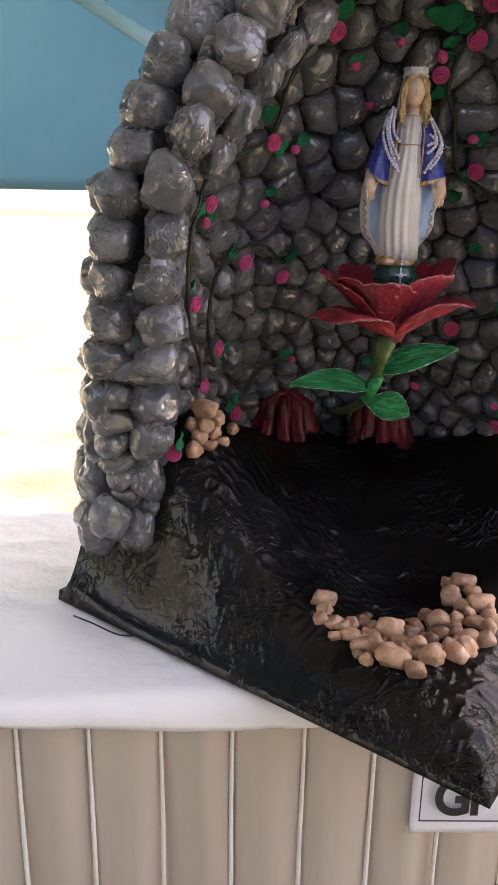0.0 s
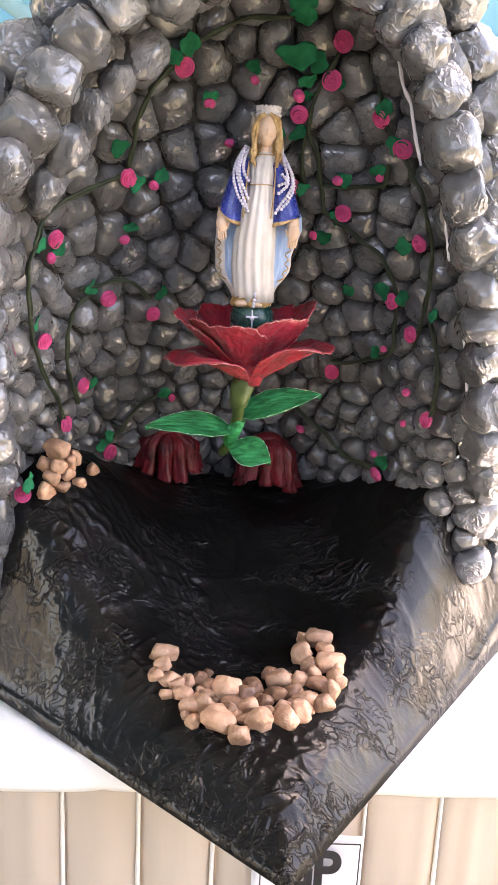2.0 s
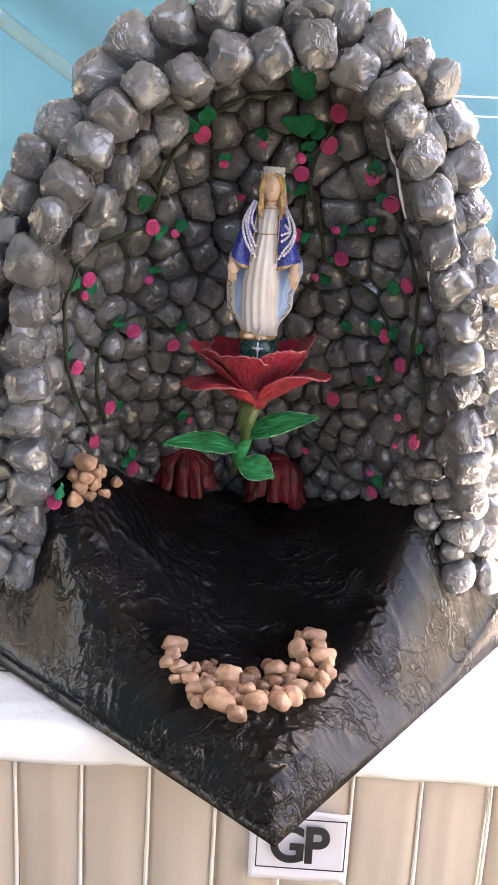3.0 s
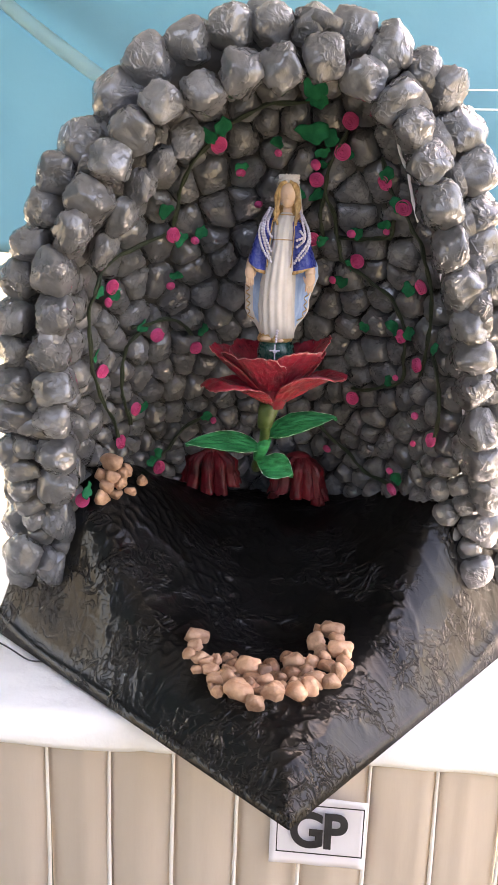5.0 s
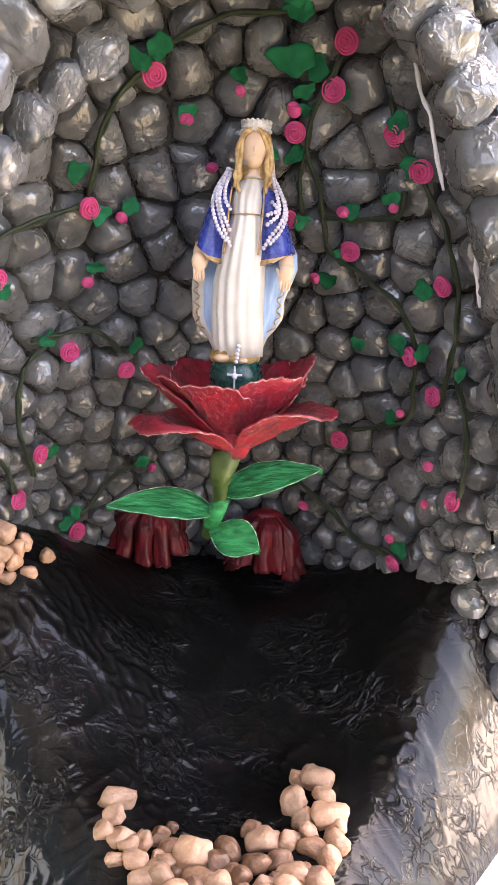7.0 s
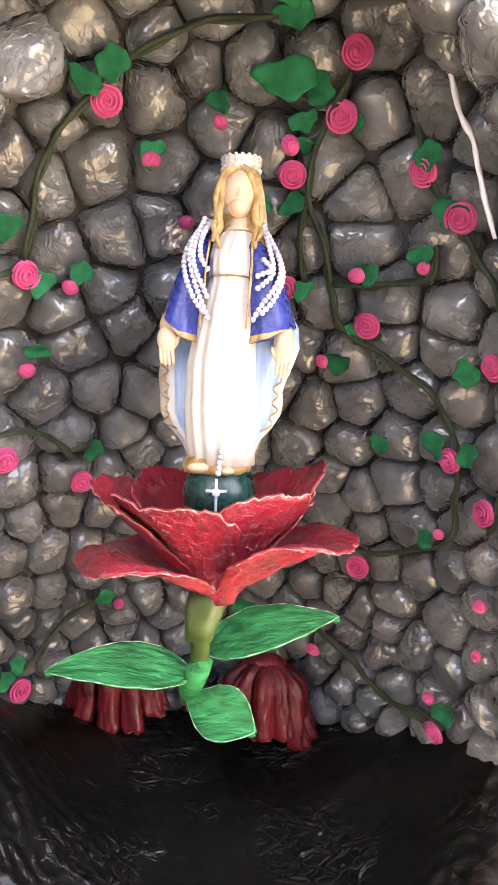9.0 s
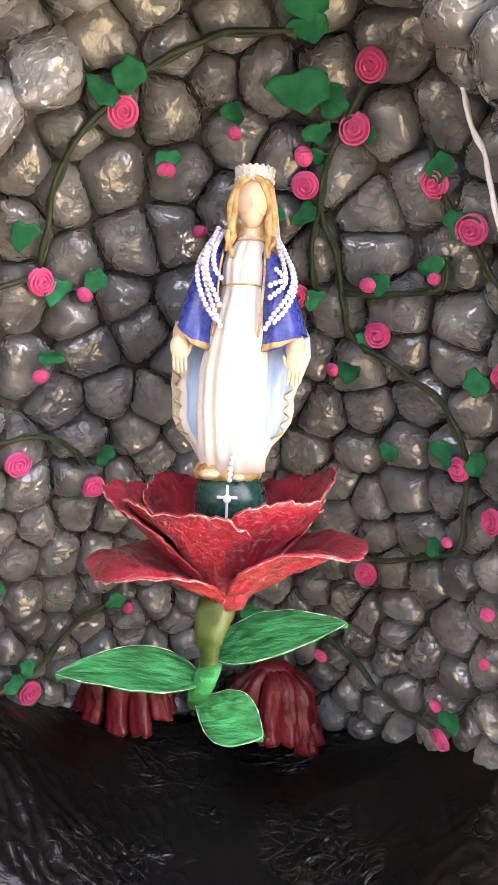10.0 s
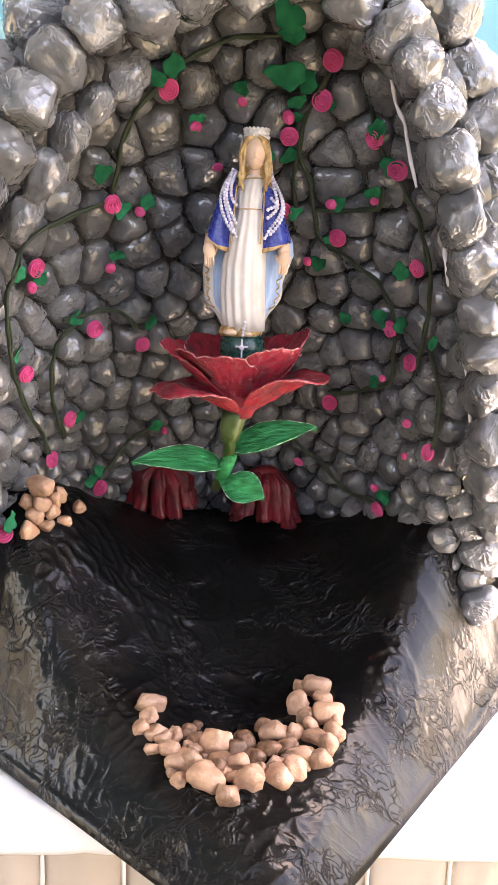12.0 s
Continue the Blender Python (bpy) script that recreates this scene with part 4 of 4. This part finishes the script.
    box(bm, (-0.0012, -0.0445, 1.364), (0.0012, -0.0425, 1.394), 0.0005)
    box(bm, (-0.0095, -0.0447, 1.3815), (0.0095, -0.0427, 1.3842), 0.0005)
    blob(bm, (0, -0.0445, 1.3815), (0.004, 0.0015, 0.004), 0, 10)
    part("cross", bm, M_PEARL, rosary, "small pearl-white cross")


# ---------------- large rose under the statue ----------------
ROSE = Vector((0.499, 1.405, 1.268))


def petal(az, spread, reach, height, power, inner=0.012, tip=1.0, droop=0.0, seed=0):
    """A broad cupped petal with a pointed tip: az its direction, spread half its angle, reach its radius."""
    def fn(a, b):
        q = 2 * a - 1
        edge = reach * (1 - 0.42 * abs(q) ** 3.0 * tip - 0.05 * abs(math.sin(4.5 * q + seed)) * tip) + 0.004 * noise.noise(Vector((q * 6, seed, 1))) + 0.002 * noise.noise(Vector((q * 15, seed, 4)))
        r = inner + (edge - inner) * b
        k = r / reach
        ang = radians(az + spread * q * (1 - 0.12 * b))
        z = height * k ** power - droop * max(0.0, k - 0.7) ** 2 * 8 + 0.004 * math.sin(5 * q + seed) * b
        z += 0.005 * noise.noise(Vector((q * 3, b * 3, seed))) + 0.0020 * noise.noise(Vector((q * 9, b * 7, seed + 3)))
        z += 0.0012 * max(0.0, 1 - 3 * abs(noise.noise(Vector((q * 11, b * 8, seed + 9))))) * min(1.0, 3 * b)
        return ROSE + Vector((r * math.cos(ang), r * math.sin(ang) * 0.92, z))
    rim = [Vector(fn(i / 120, 1.0)) for i in range(121)]
    return thicken(surface(fn, 72, 36), 0.0025), tube(rim, lambda t: 0.0004 + 0.0020 * max(0.0, noise.noise(Vector((t * 38, seed, 2)))), 6)


def leaf_mesh(base, tip, up, width, bend, fold=0.25, blunt=1.0):
    """A leaf blade from base to tip, with a folded midrib and bent along its length; and its border line."""
    base, tip, up = Vector(base), Vector(tip), Vector(up).normalized()
    along = tip - base
    side = along.cross(up).normalized()
    up = side.cross(along).normalized()

    def fn(a, b):
        q = 2 * a - 1
        w = width * math.sin(math.pi * min(1.0, b ** (0.72 * blunt))) ** 0.8 * 0.5
        return base + along * b + side * q * w + up * (bend * math.sin(math.pi * b) + fold * w * abs(q) + 0.0018 * noise.noise(Vector((q * 4, b * 9, 3))) + 0.0009 * noise.noise(Vector((q * 16, b * 7, 8))))
    rim = [fn(0, i / 30) for i in range(31)] + [fn(1, i / 30) for i in range(30, -1, -1)]
    return thicken(surface(fn, 24, 40), 0.0016), tube([Vector(p) for p in rim], lambda t: 0.0002 + 0.0013 * max(0.0, noise.noise(Vector((t * 40, 1, 5)))), 6)


def build_rose():
    rose = thing("paper_rose", "large red painted paper rose with green leaves", "rose")
    for az, sp, re, h, p, tipk, dr in (
            (196, 74, 0.142, 0.068, 0.9, 1.0, 0.05), (-14, 74, 0.138, 0.086, 0.95, 1.0, 0.03), (92, 70, 0.118, 0.108, 1.1, 0.7, 0.0),
            (230, 66, 0.110, 0.108, 0.9, 0.6, 0.0), (-48, 64, 0.100, 0.114, 0.9, 0.6, 0.0), (172, 56, 0.126, 0.116, 1.0, 0.9, 0.0), (22, 56, 0.108, 0.138, 1.0, 0.9, 0.0), (60, 50, 0.125, 0.125, 1.0, 0.9, 0.0),
            (128, 50, 0.112, 0.122, 1.0, 0.7, 0.0)):
        blade, edge = petal(az, sp, re, h, p, tip=tipk, droop=dr, seed=az)
        leafy = part("petal", blade, M_PETAL, rose)
        part("petal_edge", edge, M_WORN, leafy, "worn pale red petal edge")
    # cup under the petals that carries the statue
    bm = bmesh.new()
    loft(bm, [(-0.036, -0.016, 0.0, 0.0135, 0.0135), (-0.02, -0.014, 0, 0.0165, 0.0165), (0.0, -0.010, 0, 0.0200, 0.0200), (0.012, -0.006, 0, 0.021, 0.021)], 24, 0, 5, 0.05)
    bm.transform(Matrix.Translation(ROSE))
    part("sepal_cup", bm, M_STEM, rose, "olive green cup under the petals")
    bm = bmesh.new()
    loft(bm, [(0.002, 0, 0, 0.018, 0.018), (0.03, 0, 0, 0.03, 0.03), (0.068, 0, 0, 0.030, 0.030)], 24, 0)
    bm.transform(Matrix.Translation(ROSE))
    part("heart", bm, M_PETAL, rose)
    stem = spline([(0.484, 1.410, 1.238), (0.482, 1.432, 1.205), (0.474, 1.455, 1.165), (0.462, 1.50, 1.135), (0.455, 1.60, 1.10), (0.452, 1.76, 1.06)], 6)
    part("stem", tube(stem, lambda t: 0.0105 - 0.003 * t, 12), M_STEM, rose)
    for base, tip, up, w, bend, fold, blunt in (
            ((0.474, 1.440, 1.183), (0.330, 1.412, 1.191), (0.05, -0.55, 0.85), 0.056, 0.010, 0.2, 1.0),
            ((0.486, 1.436, 1.212), (0.619, 1.420, 1.256), (0.05, -0.60, 0.80), 0.056, 0.006, 0.2, 1.0),
            ((0.466, 1.452, 1.156), (0.540, 1.405, 1.142), (0.10, -0.85, 0.50), 0.056, 0.004, 0.25, 1.8)):
        blade, edge = leaf_mesh(base, tip, up, w, bend, fold, blunt)
        leaf = part("leaf", blade, M_LEAF, rose)
        part("leaf_edge", edge, M_EDGE, leaf, "pale unpainted edge of the leaf")
    part("leaf_sheath", tube(spline([(0.468, 1.452, 1.158), (0.476, 1.440, 1.180), (0.488, 1.428, 1.206)], 6), lambda t: 0.009 + 0.004 * math.sin(math.pi * t), 10), M_LEAF, rose)


def build_low_flowers():
    # two drooping dark red flowers at the foot of the back wall, behind the stem
    for cx, cy, cz, wide, tall in ((0.341, 1.715, 1.070, 0.067, 0.072), (0.547, 1.700, 1.064, 0.063, 0.080)):
        fl = thing("red_flower", "dark red drooping paper flower at the back wall", "flower", (cx, cy, cz), "dark red flowers")
        for k in range(11):
            az = radians(-160 + 32.7 * k + random.uniform(-9, 9))
            drop = tall * random.uniform(0.72, 1.12)
            seed = cx * 31 + k * 2.3

            def lobe(a, b, az=az, drop=drop, seed=seed):
                # a long hanging petal, bulged across, flared and ragged at its lower edge
                q = 2 * a - 1
                t = math.sin(0.5 * math.pi * b)
                out = 0.30 + 0.56 * math.sin(0.5 * math.pi * min(1.0, 2.2 * b)) + 0.10 * b ** 6
                ang = az + q * radians(19) * (1.0 - 0.16 * b)
                bulge = 0.30 * (1 - q * q) * (0.3 + 0.7 * b) - 0.06 + 0.13 * noise.noise(Vector((q * 2.2, b * 3.2, seed))) + 0.05 * noise.noise(Vector((q * 6, b * 9, seed)))
                r = wide * (out + bulge - 0.10)
                z = 0.56 * tall - drop * 1.34 * b ** 1.25 - 0.006 * noise.noise(Vector((q * 5, seed, 2))) * b + 0.004 * (q * q) * b
                return (r * math.cos(ang), 0.62 * r * math.sin(ang), z)
            blade = part("petal", thicken(surface(lobe, 14, 20), 0.0022), M_DARKRED, fl)
            rim = [Vector(lobe(i / 24, 1.0)) for i in range(25)]
            part("petal_edge", tube(rim, lambda t, seed=seed: 0.0004 + 0.0018 * max(0.0, noise.noise(Vector((t * 9, seed, 5)))), 6), M_WORN, blade, "torn pale red petal edge")
        bm = bmesh.new()
        blob(bm, (0, 0.004, 0.50 * tall), (wide * 0.48, wide * 0.30, tall * 0.20), 0, 20)
        part("flower_heart", bm, M_DARKRED, fl)


# ---------------- climbing vines with foam roses ----------------
def rosette_mesh():
    bm = bmesh.new()
    turns, n = 3.2, 90

    def fn(a, b):
        t = a * turns * 2 * math.pi
        r = 0.0022 + 0.0128 * a + 0.0009 * (b - 0.3)
        z = 0.001 + (0.0085 - 0.0035 * a) * b
        return (r * math.cos(t), r * math.sin(t), z + 0.0006 * math.sin(5 * t))
    surface(fn, n, 2, bm=bm)
    thicken(bm, 0.0014)
    blob(bm, (0, 0, 0.0015), (0.0145, 0.0145, 0.0035), 0, 20)
    return finish(bm, M_PINK, "rosette")


def bud_mesh():
    bm = bmesh.new()
    blob(bm, (0, 0, 0.004), (0.0072, 0.0085, 0.005), 0, 14)
    for k in range(3):
        pts = spline([(0.006 * math.cos(2.1 * k), 0.006 * math.sin(2.1 * k), 0.007), (0, 0.002, 0.0092), (-0.005 * math.cos(2.1 * k + 1), -0.005 * math.sin(2.1 * k + 1), 0.007)], 4)
        tube(pts, 0.0012, 6, bm)
    return finish(bm, M_PINK, "bud")


def felt_leaf_mesh(k):
    bm = bmesh.new()

    def fn(a, b):
        q = 2 * a - 1
        w = (0.0098 + 0.0016 * k) * math.sin(math.pi * (0.12 + 0.80 * b)) ** 0.55 * (1 + 0.18 * math.sin(9 * b + 2 * k) * q)
        return (q * w, -0.004 + (0.030 - 0.004 * k) * b - 0.004 * q * b * (k - 1), 0.003 + 0.004 * math.sin(math.pi * b) + 0.003 * abs(q) + 0.0015 * math.sin(7 * b + k))
    surface(fn, 8, 12, bm=bm)
    return finish(thicken(bm, 0.001), M_FELT, "leaf")


VINES = [
    [(69, 1.809), (90, 1.805), (107, 1.779), (119, 1.741), (126, 1.695), (127, 1.651), (127, 1.600)],
    [(50, 1.766), (62, 1.718), (66, 1.672), (62, 1.627), (61, 1.583), (58, 1.544), (47, 1.509), (38, 1.474), (33, 1.421), (33, 1.359), (35, 1.311), (47, 1.288), (54, 1.287)],
    [(35, 1.72), (33, 1.668), (25, 1.611), (20, 1.560), (18, 1.488), (21, 1.404), (25, 1.334)],
    [(61, 1.589), (46, 1.587), (37, 1.595), (35, 1.620)],
    [(67, 1.663), (68, 1.630), (67, 1.590)],
    [(140, 1.405), (129, 1.418), (120, 1.418), (115, 1.387)],
    [(127, 1.104), (116, 1.172), (106, 1.207)],
    [(66, 1.190), (57, 1.149), (46, 1.102), (34, 1.082)],
    [(128, 1.590), (155, 1.534), (165, 1.465), (162, 1.383), (156, 1.292), (146, 1.209), (144, 1.158)],
    [(133, 1.410), (142, 1.363), (143, 1.281), (139, 1.203)],
    [(19, 1.383), (14, 1.301), (16, 1.209)],
]
ROSES = [(114, 1.74), (55, 1.735), (69, 1.691), (35, 1.685), (27, 1.641), (71, 1.588), (53, 1.548), (127, 1.585), (113, 1.361), (34, 1.408), (53, 1.264), (33, 1.078), (127, 1.085),
         (153, 1.487), (154, 1.326), (129, 1.391), (137, 1.235), (144, 1.167), (46, 1.781), (17, 1.215), (26, 1.356), (23, 1.505)]
BUDS = [(86, 1.733), (102, 1.70), (69, 1.715), (55, 1.60), (39, 1.603), (63, 1.512), (117, 1.578), (125, 1.491), (36, 1.322), (26, 1.252), (26, 1.194), (35, 1.118), (61, 1.135),
        (105, 1.189), (93, 1.648), (154, 1.458)]
LEAVES = [(130, 1.626), (122, 1.576), (116, 1.589), (122, 1.514), (115, 1.766), (121, 1.752), (100, 1.705), (86, 1.741), (64, 1.812), (61, 1.761), (67, 1.741), (66, 1.724), (50, 1.732),
          (76, 1.668), (70, 1.662), (32, 1.701), (30, 1.654), (39, 1.617), (53, 1.607), (66, 1.586), (57, 1.535), (60, 1.517), (51, 1.423), (38, 1.419), (30, 1.42), (39, 1.32), (29, 1.498),
          (112, 1.401), (108, 1.199), (128, 1.115), (32, 1.113), (77, 1.189)]
LEAVES_SIDE = [(162, 1.484), (136, 1.407), (158, 1.363), (133, 1.243), (163, 1.094), (130, 1.106), (152, 1.473), (18, 1.384)]


def build_vines():
    rosette, bud = rosette_mesh(), bud_mesh()
    felt = [felt_leaf_mesh(k) for k in range(3)]
    made = []
    for pts in VINES:
        vine = thing("climbing_vine", "dark green vine with pink foam roses and felt leaves", "vine", group="vines on the grotto wall")
        line = spline([niche(th, z, -0.012) for th, z in pts], 6)
        line = [q + 0.004 * noise.noise_vector(q * 30) for q in line]
        part("stem", tube(line, 0.0030, 8), M_VINE, vine)
        second = [q + Vector((0.004 * math.sin(i * 0.8), 0.002, 0.004 * math.cos(i * 0.8))) for i, q in enumerate(line)]
        part("tendril", tube(second, 0.0021, 6), M_VINE, vine)
        made.append((vine, line))

    def nearest(q):
        return min(made, key=lambda e: min((p - q).length for p in e[1]))[0]
    for spots, mesh, name, lift, turn in ((ROSES, rosette, "rose", -0.012, 40), (BUDS, bud, "bud", -0.010, 60)):
        for th, z in spots:
            q = niche(th, z, lift)
            ob = new(name, mesh)
            ob.parent = nearest(q)
            s = random.uniform(0.95, 1.12) if name == "rose" else random.uniform(0.8, 1.25)
            ob.matrix_basis = Matrix.Translation(q) @ niche_frame(th, z) @ pose(0, 0, 0, random.uniform(-12, 12), random.uniform(-12, 12), random.uniform(0, 360)) @ Matrix.Scale(s, 4)
            tagged(ob, label="pink spiral foam rose" if name == "rose" else "small pink rosebud")
    # one rose on the mound beside the pile of pebbles
    q = Vector((0.131, 1.388, 1.071))
    ob = new("rose", rosette)
    ob.parent = nearest(q)
    ob.matrix_basis = Matrix.Translation(q) @ pose(0, 0, 0, 66, 0, 0)
    tagged(ob, label="pink spiral foam rose")
    for th, z in LEAVES + LEAVES_SIDE:
        q = niche(th, z, -0.008)
        ob = new("leaf", random.choice(felt))
        ob.parent = nearest(q)
        tagged(ob, label="dark green felt leaf")
        ob.matrix_basis = (Matrix.Translation(q) @ niche_frame(th, z) @ pose(0, 0, 0, random.uniform(-25, 25), random.uniform(-20, 20), random.uniform(0, 360))
                           @ Matrix.Translation((0, -0.015, 0)) @ Matrix.Scale(random.uniform(0.85, 1.25), 4))
    # broad leaf group at the top of the hollow
    for th, z, a in ((60, 1.822, 20), (62, 1.768, 90)):
        q = niche(th, z, -0.012)
        ob = new("leaf", felt[0])
        ob.parent = nearest(q)
        tagged(ob, label="broad dark green felt leaf")
        ob.matrix_basis = Matrix.Translation(q) @ niche_frame(th, z) @ pose(0, 0, 0, 0, 10, a) @ Matrix.Scale(1.8, 4)


build_statue()
build_rose()
build_low_flowers()
build_vines()
